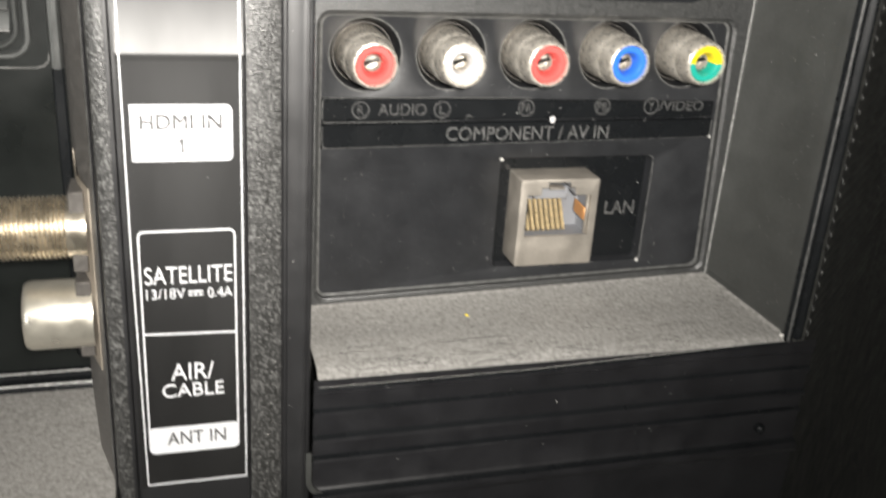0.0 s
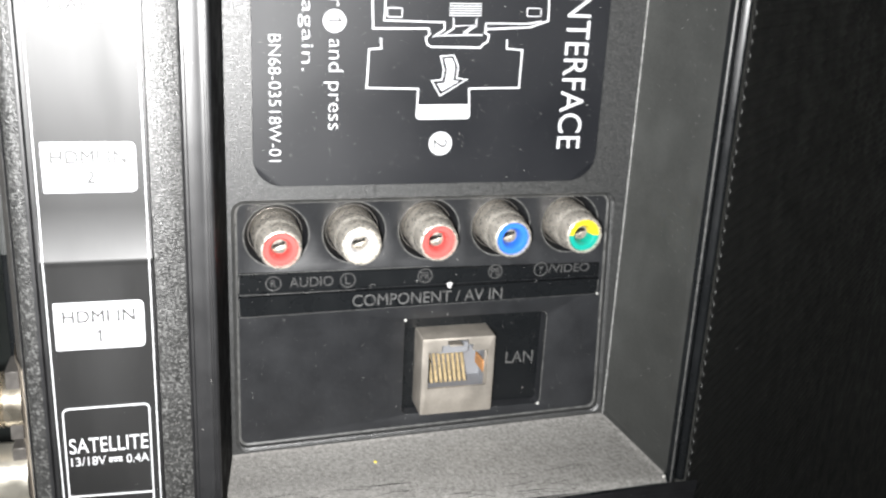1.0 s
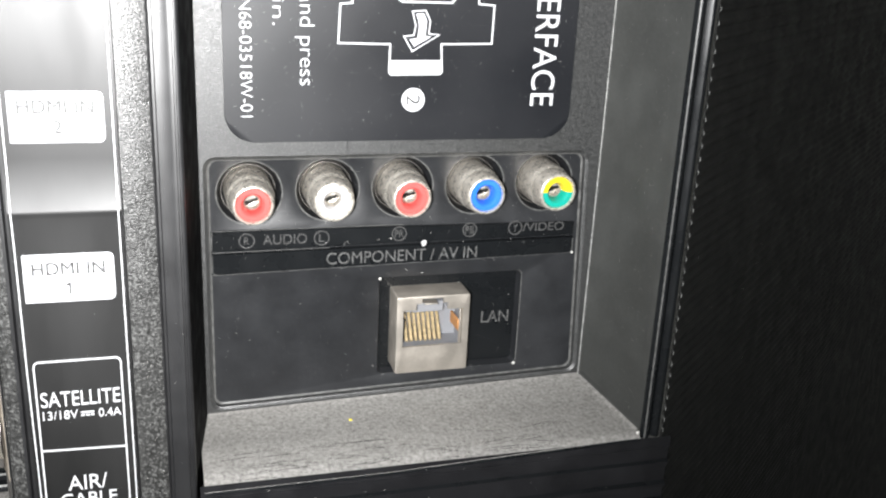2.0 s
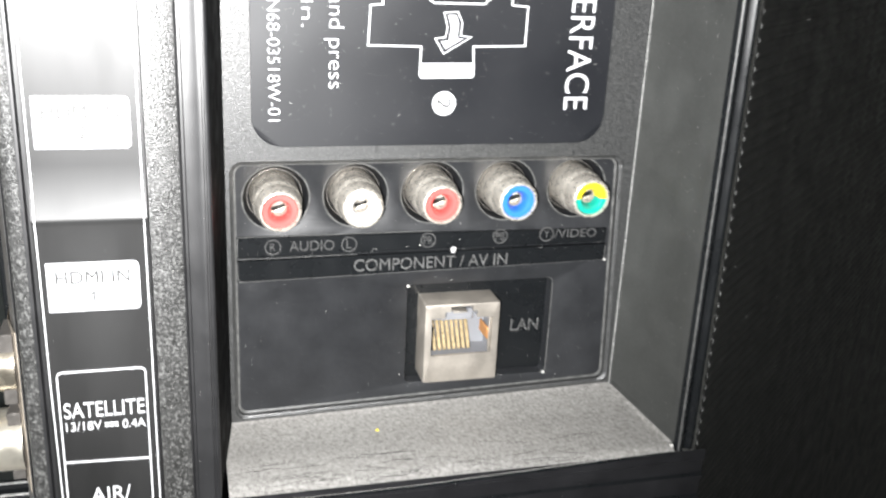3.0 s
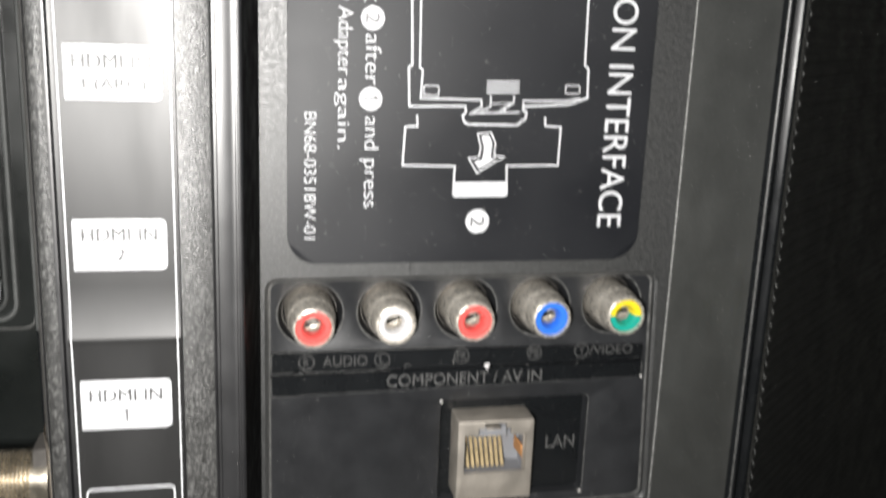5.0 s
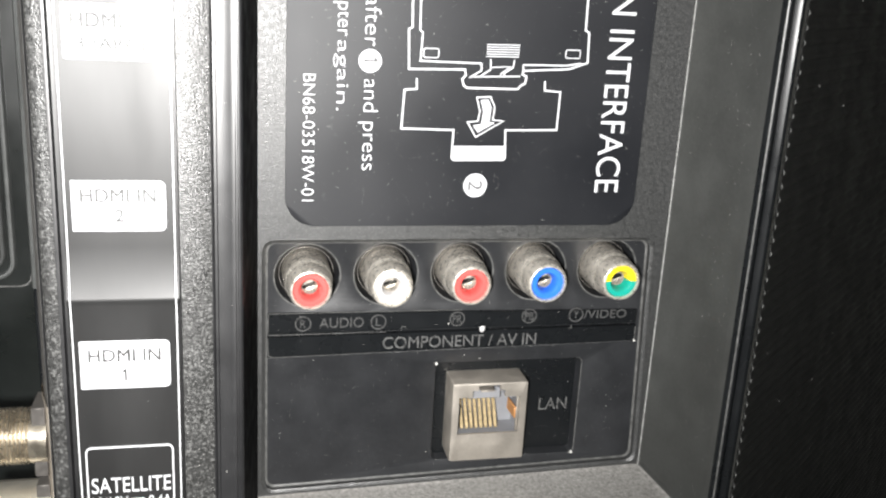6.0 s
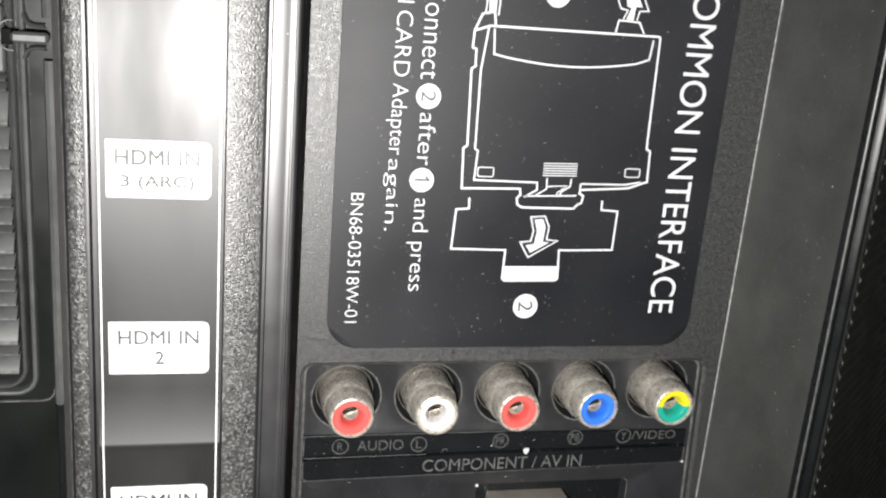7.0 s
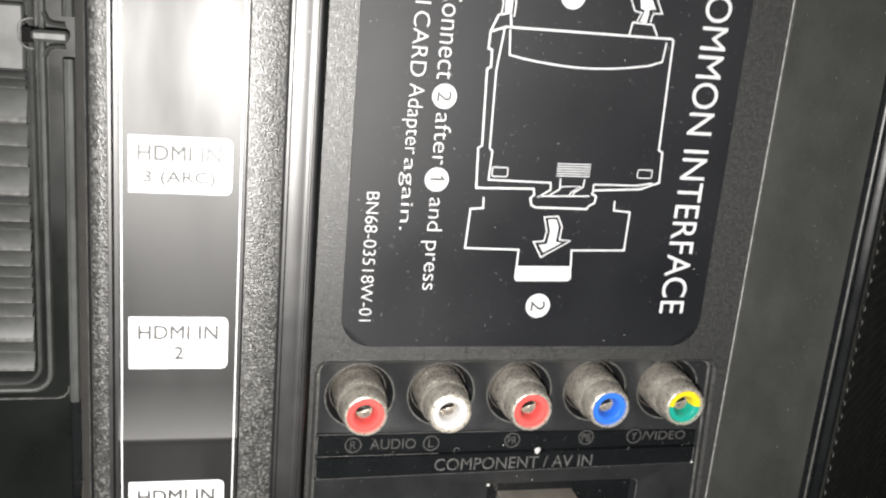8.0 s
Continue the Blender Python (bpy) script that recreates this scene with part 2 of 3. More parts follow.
    """A flat plate from y0 (towards the room) to y1, of any outline, with a small chamfer."""
    bm = bmesh.new()
    cx, cz = sum(p[0] for p in pts) / len(pts), sum(p[1] for p in pts) / len(pts)
    if edge:
        w = max(abs(p[0] - cx) for p in pts)
        h = max(abs(p[1] - cz) for p in pts)
        inner = [(cx + (x - cx) * (1 - edge / w), cz + (z - cz) * (1 - edge / h)) for x, z in pts]
        top = sheet(bm, [inner], y0)[0]
        top = wall_down(bm, top, pts, y0 + edge)
    else:
        top = sheet(bm, [pts], y0)[0]
    wall_down(bm, top, pts, y1)
    bmesh.ops.recalc_face_normals(bm, faces=bm.faces)
    return bm


def stroke(points, width, y, closed=False, thick=0.05, bm=None):
    """A printed line: a mitred ribbon standing a little off its film, facing the room."""
    bm = bm or bmesh.new()
    p = [Vector(q) for q in points]
    n = len(p)
    left, right = [], []
    for i in range(n):
        a = p[i] - p[i - 1] if closed or i else p[1] - p[0]
        b = p[(i + 1) % n] - p[i] if closed or i < n - 1 else a
        a, b = a.normalized(), b.normalized()
        na, nb = Vector((-a.y, a.x)), Vector((-b.y, b.x))
        m = (na + nb)
        m = m.normalized() if m.length > 1e-4 else na
        k = min(1.0 / max(m.dot(na), 0.35), 2.2) * width / 2
        left.append(p[i] + m * k)
        right.append(p[i] - m * k)
    vs = [[bm.verts.new((q.x, y - d, q.y)) for q in side] for side in (left, right) for d in (thick, 0)]
    for i in range(n if closed else n - 1):
        j = (i + 1) % n
        for s, t in ((0, 2), (1, 0), (2, 3)):
            bm.faces.new((vs[s][i], vs[s][j], vs[t][j], vs[t][i]))
    bmesh.ops.recalc_face_normals(bm, faces=bm.faces)
    for f in bm.faces:
        if abs(f.normal.y) > 0.9 and f.normal.y > 0:
            f.normal_flip()
    return bm


def ridge(points, width, y, high, closed=False):
    """A rounded bead along a line of (x, z) points on the plane y, standing out towards the room."""
    bm = bmesh.new()
    p = [Vector(q) for q in points]
    n = len(p)
    rows = []
    for i in range(n):
        a = p[i] - p[i - 1] if closed or i else p[1] - p[0]
        b = p[(i + 1) % n] - p[i] if closed or i < n - 1 else a
        a, b = a.normalized(), b.normalized()
        side = (Vector((-a.y, a.x)) + Vector((-b.y, b.x))).normalized()
        rows.append([bm.verts.new((p[i].x + side.x * width * k, y - high * h, p[i].y + side.y * width * k))
                     for k, h in ((-0.5, 0.0), (-0.46, 0.6), (-0.3, 0.9), (0.0, 1.0), (0.3, 0.9), (0.46, 0.6), (0.5, 0.0))])
    for i in range(n if closed else n - 1):
        for k in range(6):
            bm.faces.new((rows[i][k], rows[i][k + 1], rows[(i + 1) % n][k + 1], rows[(i + 1) % n][k]))
    bmesh.ops.recalc_face_normals(bm, faces=bm.faces)
    return bm


def lettering(body, u0, v0, width, height, y, turned=False, thick=0.05, space=1.0, thin=0.0, bold=0.0):
    """Letters in a box of the given width and height. (u0, v0): the box's lower left corner in x and z.
    turned: the line runs downwards from (u0, v0), with the letters' feet towards smaller x."""
    cu = bpy.data.curves.new("letters", "FONT")
    cu.body, cu.size, cu.extrude, cu.space_character, cu.offset = body, 1.0, 0.01, space, thin
    cu.bevel_depth, cu.bevel_resolution = bold, 0
    ob = new("letters", cu)
    me = bpy.data.meshes.new_from_object(ob.evaluated_get(bpy.context.evaluated_depsgraph_get()))
    bpy.data.objects.remove(ob)
    n = len(me.vertices)
    co = np.zeros(n * 3)
    me.vertices.foreach_get("co", co)
    co = co.reshape(-1, 3)
    faces = [tuple(p.vertices) for p in me.polygons]
    bpy.data.meshes.remove(me)
    bpy.data.curves.remove(cu)
    low, size = co.min(axis=0), np.ptp(co, axis=0)
    # connected pieces that overlap along the line belong to one letter
    root = list(range(n))

    def top_of(k):
        while root[k] != k:
            root[k] = root[root[k]]
            k = root[k]
        return k

    for f in faces:
        for k in f[1:]:
            root[top_of(k)] = top_of(f[0])
    pieces = {}
    for f in faces:
        pieces.setdefault(top_of(f[0]), []).append(f)
    letters = []
    for fs in sorted(pieces.values(), key=lambda q: -len({k for f in q for k in f})):
        xs = [co[k][0] for f in fs for k in f]
        a, b = min(xs), max(xs)
        for row in letters:
            if min(b, row[1]) - max(a, row[0]) > 0.45 * min(b - a, row[1] - row[0]):
                row[0], row[1] = min(a, row[0]), max(b, row[1])
                row[2].extend(fs)
                break
        else:
            letters.append([a, b, list(fs)])
    made = []
    for a, b, fs in sorted(letters, key=lambda q: q[0]):
        bm, seen = bmesh.new(), {}
        for f in fs:
            for k in f:
                if k not in seen:
                    u, h, d = (co[k][0] - low[0]) / size[0] * width, (co[k][1] - low[1]) / size[1] * height, y - thick * (0.5 + co[k][2] / 0.02)
                    seen[k] = bm.verts.new((u0 + h, d, v0 - u) if turned else (u0 + u, d, v0 + h))
            try:
                bm.faces.new([seen[k] for k in f])
            except ValueError:
                pass
        bmesh.ops.recalc_face_normals(bm, faces=bm.faces)
        made.append(bm)
    return made


def write(parent, mat, *args, **kw):
    for bm in lettering(*args, **kw):
        part("letter", bm, mat, parent)


TOP, LOW = 150.0, -70.0

# ---- the rear cover of the television ----
# upright rib between the two wells, with a slot for the label strip
RIB = [(-14.0, 14.0), (-13.0, 13.0), (-10.5, -8.0), (-8.2, -17.0), (-7.95, -18.5), (-8.05, -18.9), (-7.85, -19.2), (-7.6, -18.9), (-7.42, -20.3), (-7.25, -20.9), (-6.9, -21.15),
       (-5.9, -21.24), (-5.2, -21.3), (-4.95, -21.35), (-4.7, -21.3), (-4.45, -20.4),
       (11.9, -20.4), (12.1, -21.3), (16.6, -21.3), (16.9, -21.15), (17.05, -20.75), (17.4, -20.75), (17.55, -21.05), (19.3, -21.08), (19.5, -21.2), (20.05, -21.2), (20.15, -20.75),
       (20.4, -20.75), (20.5, -21.0), (20.85, -21.0), (21.05, -20.85), (21.15, -20.5), (21.25, -19.8), (24.1, 1.2)]


def rib_faces(k):
    """Dusty flank, smooth edges with one painted hairline glint, grained face, flank of the rib blackened for shade."""
    if k < 3:
        return 2
    if k == 5:
        return 4
    if k >= 31:
        return 3
    return 0 if 8 <= k <= 11 or k == 17 else 1


bm = sweep(bmesh.new(), RIB, upright, LOW, TOP, rib_faces, 44)
structure("rib", bm, [GRAIN, RIBSIDE, RIBDUST, INNER, EDGE], "grained black plastic rib with smooth rounded edge")

# right well: back wall with a sunken terminal plate
SLOPE = 0.027


def plate_edge(x0, x1, z0, z1, r):
    """Outline of the sunken plate: its lower edge climbs and its far side leans in towards the top."""
    return [(x - 1.7 * max(0.0, (x - 60.0) / 38.0) * z / 47.0, z) for x, z in rounded(x0, x1, z0, z1, r, slope=SLOPE)]


HOLE = plate_edge(24.6, 99.0, -0.75, 47.6, 2.2)
bm = bmesh.new()
outer = [(99.9, TOP), (23.9, TOP), (23.9, -3.2), (99.9, -0.6)]
_, rim = sheet(bm, [outer, HOLE], 0.0)
low = wall_down(bm, rim, plate_edge(24.9, 98.7, -0.45, 47.3, 2.0), 0.3)
low = wall_down(bm, low, plate_edge(25.2, 98.4, -0.25, 47.0, 1.8), 0.4)
low = wall_down(bm, low, plate_edge(25.3, 98.3, -0.15, 46.9, 1.7), 1.3)
# plate rim: wear and edge highlight both put into the pale colour
rubbed = len(bm.faces)
low = wall_down(bm, low, plate_edge(25.7, 97.9, 0.2, 46.55, 1.5), 1.46)
bm.faces.ensure_lookup_table()
for f in bm.faces[rubbed:]:
    f.material_index = 1
structure("well_back", bm, [PANEL, EDGE], "finely grained black plastic back of the terminal well")

JACK_X = [32.6 + 14.09 * i for i in range(5)]
JACK_Z = [40.35 + 0.15 * i for i in range(5)]
POCKET = rounded(56.7, 86.0, 2.4, 23.1, 1.2)
bm = bmesh.new()
back = plate_edge(25.0, 98.6, -0.45, 47.2, 1.8)
split = 28.0
ends = [(max(x for x, z in back if z < 20) - 1.05, split), (25.0, split)]
upper = [p for p in back if p[1] > split] + ends[::-1]
lower = ends + [p for p in back if p[1] < split]
jacks_made = sheet(bm, [upper] + [circle(x, z + 0.2, 6.0) for x, z in zip(JACK_X, JACK_Z)], 1.5)
made = sheet(bm, [lower, POCKET], 1.5)
low = wall_down(bm, made[1], rounded(56.85, 85.85, 2.55, 22.95, 1.1), 1.6)
bm.faces.ensure_lookup_table()
# bright rim line painted on the pocket's far side only
for f in bm.faces[-len(low):]:
    f.material_index = 1 if f.calc_center_median().x > 84.3 else 0
low = wall_down(bm, low, rounded(57.3, 85.4, 3.0, 22.5, 0.9), 3.4)
bm.faces.new(low).material_index = 2
for x, z, ring in zip(JACK_X, JACK_Z, jacks_made[1:]):
    # pale hole rims: dust plus rim reflection put into the colour
    low = wall_down(bm, ring, circle(x, z + 0.2, 5.75), 1.62)
    bm.faces.ensure_lookup_table()
    for f in bm.faces[-len(low):]:
        f.material_index = 1
    low = wall_down(bm, low, circle(x, z + 0.1, 5.25), 2.9)
    low = wall_down(bm, low, circle(x, z, 5.05), 6.5)
    bm.faces.new(low).material_index = 2
bmesh.ops.recalc_face_normals(bm, faces=bm.faces)
structure("terminal_plate", bm, [PLATE, EDGE, GLOSS], "satin black plastic plate carrying the terminals")

# right well: side wall, lip and the ribbed flank beyond it
SIDE = [(99.2, 1.0), (99.3, 0.1), (99.4, -0.25), (99.55, -0.4), (99.9, -0.7), (103.7, -18.6), (104.2, -20.2), (104.7, -20.95), (104.95, -21.15), (105.3, -21.2), (105.8, -20.9),
        (106.1, -20.2), (106.6, -19.9), (107.0, -20.3), (107.5, -20.6), (108.1, -20.5), (108.5, -20.0), (108.75, -19.0)]
# corner and lip carry their highlight as pale painted lines
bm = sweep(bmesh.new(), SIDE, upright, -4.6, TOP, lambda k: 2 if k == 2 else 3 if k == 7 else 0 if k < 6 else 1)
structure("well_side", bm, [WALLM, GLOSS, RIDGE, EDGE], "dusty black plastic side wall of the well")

bm = bmesh.new()
z, FL = -420.0, []
while z < TOP:
    FL += [(-20.1, z), (-20.5, z + 0.25), (-20.55, z + 0.6), (-20.45, z + 0.9), (-20.1, z + 1.1), (-19.9, z + 1.7)]
    z += 2.35
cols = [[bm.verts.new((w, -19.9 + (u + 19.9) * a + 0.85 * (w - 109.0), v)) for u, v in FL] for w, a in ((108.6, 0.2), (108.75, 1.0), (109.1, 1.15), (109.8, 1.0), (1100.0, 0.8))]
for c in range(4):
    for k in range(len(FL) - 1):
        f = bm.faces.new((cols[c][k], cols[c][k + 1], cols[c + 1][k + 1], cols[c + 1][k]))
        # highlights on the rib ends painted as pale beads
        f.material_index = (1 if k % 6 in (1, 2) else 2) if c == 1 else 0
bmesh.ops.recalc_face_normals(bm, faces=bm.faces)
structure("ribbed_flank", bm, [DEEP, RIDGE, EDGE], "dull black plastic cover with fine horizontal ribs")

# right well: ledge under the plate and the stepped front below it
def tilted(u, v, w):
    """The ledge climbs to one side at the back; its rolled front edge droops over most of its length."""
    droop = -1.3 * max(0.0, min(1.0, (-19.0 - u) / 2.0)) * max(0.0, min(1.0, (100.0 - w) / 45.0))
    return (w, u, v + SLOPE * (w - 61.0) * max(0.0, min(1.0, (u + 23.0) / 23.0)) + droop)


LEDGE = [(2.5, -1.0), (0.2, -1.0), (-0.2, -1.3), (-0.6, -1.55), (-10.0, -2.4), (-19.0, -3.2), (-19.8, -3.3), (-20.5, -3.5), (-21.1, -3.85), (-21.4, -4.2), (-21.5, -4.8)]
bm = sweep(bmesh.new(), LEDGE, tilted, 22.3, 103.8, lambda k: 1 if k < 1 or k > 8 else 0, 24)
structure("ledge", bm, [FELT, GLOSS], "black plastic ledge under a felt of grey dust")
fillet = [(0.0, 1.5), (-0.08, 0.8), (-0.3, 0.35), (-0.75, 0.1), (-1.5, 0.0)]
bm = bmesh.new()
rows = []
for i in range(15):
    y = -0.8 - 19.4 * i / 14
    wall_x = 99.9 + 3.8 * (-0.7 - y) / 17.9
    top_z = tilted(y, -1.55 - 1.69 * (-0.6 - y) / 19.0, wall_x)[2]
    rows.append([bm.verts.new((wall_x + u + 0.02, y, top_z + v + 0.03)) for u, v in fillet])
for a, b in zip(rows, rows[1:]):
    for k in range(4):
        bm.faces.new((a[k], a[k + 1], b[k + 1], b[k])).material_index = 1 if k > 1 else 0
bmesh.ops.recalc_face_normals(bm, faces=bm.faces)
structure("corner_fillet", bm, [WALLM, FELT], "rounded dusty corner between ledge and side wall")
FRONT = [(-21.3, -4.3), (-21.4, -6.6), (-21.0, -6.9), (-20.9, -9.6), (-21.5, -10.0), (-21.5, -10.8), (-20.9, -11.1), (-20.8, -14.4), (-21.5, -14.9), (-21.6, -15.5),
         (-20.8, -15.9), (-20.8, -18.2), (-21.5, -18.6), (-21.6, -19.0), (-20.9, -19.4), (-20.9, -24.0), (-21.3, -24.6), (-22.4, -25.0), (-22.7, -25.8), (-22.4, -26.8), (-21.6, -27.4), (-21.6, LOW)]
bm = sweep(bmesh.new(), FRONT, along_x, 21.6, 110.5, lambda k: 1 if k in (3, 7, 11, 16) else 0)
structure("stepped_front", bm, [DEEPER, GLOSS], "smooth black plastic front with shallow horizontal steps")
bm = bmesh.new()
revolve(bm, [(0.9, -20.0), (0.9, -21.8), (0.75, -22.1), (0.4, -22.3), (0.01, -22.4)], 20, lambda a, b, h: (102.7 + a, h, -21.8 + b))
structure("boss", bm, GLOSS, "small rounded plastic boss")
# rounded lower corner of the rib's edge
bm = bmesh.new()
arc = [(20.9 + 3.4 - 3.4 * math.cos(a), -22.0 - 3.4 * math.sin(a)) for a in [radians(9 * i) for i in range(11)]]
arc = [(20.9, -17.0)] + arc + [(30.0, -25.4)]
stroke(arc, 0.9, -21.0, thick=0.7, bm=bm)
structure("trim", bm, WALLM, "rounded plastic corner bead")

# left well: back wall, ledge
bm = bmesh.new()
sheet(bm, [[(-12.8, TOP), (-120.0, TOP), (-120.0, -24.0), (-12.8, -24.0)]], 13.0)
structure("left_well_back", bm, BACKWALL, "smooth black plastic back of the side well")
LEFT = [(13.5, -17.6), (12.2, -17.8), (11.8, -18.0), (11.6, -18.9), (10.2, -19.1), (9.9, -19.4), (9.7, -20.4), (-21.0, -21.4), (-22.0, -22.0), (-22.2, LOW)]
# bright lines along the two step edges painted in
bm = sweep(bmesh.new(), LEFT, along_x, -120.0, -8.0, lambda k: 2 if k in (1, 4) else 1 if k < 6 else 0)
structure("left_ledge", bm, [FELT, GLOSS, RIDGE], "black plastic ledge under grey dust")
for z0, z1 in ((36.0, 92.7), (99.0, TOP)):
    structure("side_rail", ridge([(-14.0, z0), (-14.0, z1)], 2.0, 13.0, 2.8), VENT, "smooth rounded black plastic rail beside the grille")
structure("rail_foot", box(bmesh.new(), -14.9, -13.1, 11.9, 13.0, -15.0, 35.9, 0.3), GLOSS, "low smooth black plastic rib below the rail")

bm = stroke([(-80.0, 35.4), (-17.0, 35.7), (-16.0, 36.0), (-15.3, 36.8), (-15.1, 38.0)], 0.26, 13.0, thick=0.35)
structure("recess_edge", bm, EDGE, "thin pale edge of the recess round the grille")

# rest of the cover, out of sight, and the room
bm = bmesh.new()
box(bm, -520, 110, 16.0, 60.0, -330, 330, 4)
structure("cover_body", bm, DEEP, "black plastic television housing")
for name, b in (("floor", (-1900, 1900, -1800, 1300, -1000, -950)), ("ceiling", (-1900, 1900, -1800, 1300, 1500, 1550)), ("wall_north", (-1900, 1900, 1300, 1350, -950, 1500)),
                ("wall_south", (-1900, 1900, -1850, -1800, -950, 1500)), ("wall_east", (1900, 1950, -1800, 1300, -950, 1500)), ("wall_west", (-1950, -1900, -1800, 1300, -950, 1500))):
    structure(name, box(bmesh.new(), *b), PAINTW, "plain painted room surface")


# ---- terminals ----
def jack(i, colour, words, halves=None):
    """One phono socket: nickel barrel, coloured insulator, split centre contact."""
    ob = new("phono_jack")
    ob.empty_display_size = 0.004
    ob.location = (JACK_X[i] * 0.001, 0.0015, JACK_Z[i] * 0.001)
    tagged(ob, words, "phono jack", "component and audio jacks")
    bm = revolve(bmesh.new(), [(4.35, 5.0), (4.3, 0.0), (4.22, -2.9), (4.15, -3.3), (4.02, -3.6), (3.94, -3.8), (3.92, -4.0), (3.96, -4.15), (3.94, -4.5), (3.86, -5.4),
                               (3.76, -6.5), (3.65, -7.0), (3.48, -7.38), (3.32, -7.5), (3.15, -7.5), (3.03, -7.35), (2.98, -4.0)], 48)
    part("barrel", bm, NICKEL, ob, "tarnished nickel barrel")
    bm = revolve(bmesh.new(), [(4.98, 4.9), (4.98, 2.6), (4.9, 2.45), (4.78, 2.45), (4.72, 2.6), (4.7, 4.9)], 48)
    part("collar", bm, FLANGE, ob, "thin dull steel collar")
    face = [(3.0, -6.0), (2.97, -7.05), (2.86, -7.2), (2.1, -7.2), (1.85, -7.0), (1.65, -6.4), (1.5, -5.6), (1.45, -2.5)]
    bm = revolve(bmesh.new(), face, 40, None, (lambda k, i: 0 if i < 20 else 1) if halves else None)
    part("insulator", bm, list(halves) if halves else colour, ob)
    bm = revolve(bmesh.new(), [(1.46, -2.6), (1.42, -5.1), (1.3, -5.3), (1.18, -5.1), (1.12, -3.6), (0.01, -3.4)], 28)
    part("contact", bm, NICKEL, ob)
    bm = box(bmesh.new(), -1.25, 1.25, -4.9, -3.2, -0.16, 0.14)
    for v in bm.verts:
        v.co.z += 0.35 * v.co.x
    part("contact_slit", bm, DEEP, ob, "dark slit in the contact")
    return ob


jack(0, RED, "nickel phono jack with red insulator in audio pair")
jack(1, WHITE, "nickel phono jack with white insulator in audio pair")
jack(2, RED, "nickel phono jack with red insulator, component video")
jack(3, BLUE, "nickel phono jack with blue insulator, component video")
jack(4, GREEN, "nickel phono jack with half yellow, half green insulator", (YELLOW, GREEN))

lan = thing("network_socket", (66.4, 3.4, 5.0), "dull tinplate network socket with gold contacts", "network socket")
LX0, LX1, LZ0, LZ1, LY = 59.4, 74.0, 4.3, 20.35, -2.7
MOUTH = [(60.75, 9.9), (72.55, 9.9), (72.55, 17.4), (69.6, 17.4), (69.6, 18.8), (68.6, 18.8), (68.6, 19.8), (64.4, 19.8), (64.4, 18.8), (63.25, 18.8), (63.25, 17.5), (60.75, 17.5)]
bm = bmesh.new()
o, i = sheet(bm, [rounded(LX0 + 0.3, LX1 - 0.3, LZ0 + 0.3, LZ1 - 0.3, 0.25, 3), MOUTH], LY)
low = wall_down(bm, o, rounded(LX0 + 0.1, LX1 - 0.1, LZ0 + 0.1, LZ1 - 0.1, 0.32, 3), LY + 0.08)
low = wall_down(bm, low, rounded(LX0, LX1, LZ0, LZ1, 0.4, 3), LY + 0.3)
wall_down(bm, low, rounded(LX0, LX1, LZ0, LZ1, 0.4, 3), 4.0)
wall_down(bm, i, MOUTH, LY + 0.5)
bmesh.ops.recalc_face_normals(bm, faces=bm.faces)
part("shield", bm, SHIELD, lan)
grown = [(66.5 + (x - 66.5) * 1.012, 14.0 + (z - 14.0) * 1.015) for x, z in MOUTH]
bm = bmesh.new()
lip, _ = loop(bm, grown, LY + 0.3)
low = wall_down(bm, lip, grown, 2.7)
bm.faces.new(low)
bmesh.ops.recalc_face_normals(bm, faces=bm.faces)
bmesh.ops.reverse_faces(bm, faces=bm.faces)
part("housing", bm, HOUSING, lan, "grey plastic inner housing")
for k in range(8):
    x = 61.75 + 0.94 * k
    bm = sweep(bmesh.new(), [(1.6, 15.4), (1.2, 15.5), (0.8, 15.2), (-1.6, 11.5), (-2.0, 11.0), (-1.8, 10.7), (-1.1, 11.0), (1.1, 14.6), (1.3, 14.9), (1.6, 14.9)], along_x, x - 0.26, x + 0.26)
    for side in (x - 0.26, x + 0.26):
        bm.faces.new([v for v in bm.verts if abs(v.co.x - side) < 1e-4])
    part("contact_pin", bm, GOLD, lan)
part("upper_block", box(bmesh.new(), 63.3, 69.6, 0.4, 2.6, 15.7, 18.0, 0.15), HOUSING, lan)
part("locking_tongue", box(bmesh.new(), 64.9, 67.6, -2.5, -0.6, 18.4, 18.75, 0.1), SHIELD, lan, "bent tinplate tongue over the opening")
part("contact_comb", box(bmesh.new(), 61.0, 61.2, -2.1, 1.6, 10.9, 15.6), DEEP, lan, "dark slot beside the contacts")
bm = box(bmesh.new(), 71.9, 72.3, -1.9, 1.2, 12.3, 14.6, 0.1)
for v in bm.verts:
    v.co.z += 0.25 * (v.co.y + 1.9)
    v.co.x -= 0.22 * (v.co.y + 1.9)
part("spring_tab", bm, COPPER, lan, "copper-coloured spring tab")
part("shield_edge", box(bmesh.new(), 72.1, 72.5, -2.35, -1.7, 10.0, 17.2, 0.1), SHIELD, lan)

# aerial sockets on the side of the rib
plate = thing("socket_bracket", (-10, -6, 6), "brownish steel bracket behind the aerial sockets", "bracket")
PROF = [(-8.95, -14.5), (-10.85, -8.0), (-12.15, 4.0), (-11.85, 4.1), (-10.55, -7.9), (-8.7, -14.4), (-8.95, -14.5)]
bm = sweep(bmesh.new(), PROF, upright, -3.5, 25.0)
part("plate", bm, BRACKET, plate)


def screwed(name, z, profile, n, mat, words, y=-9.0):
    ob = new(name)
    ob.location = (-0.0100, y * 0.001, z * 0.001)
    tagged(ob, words, "aerial socket", "aerial sockets")
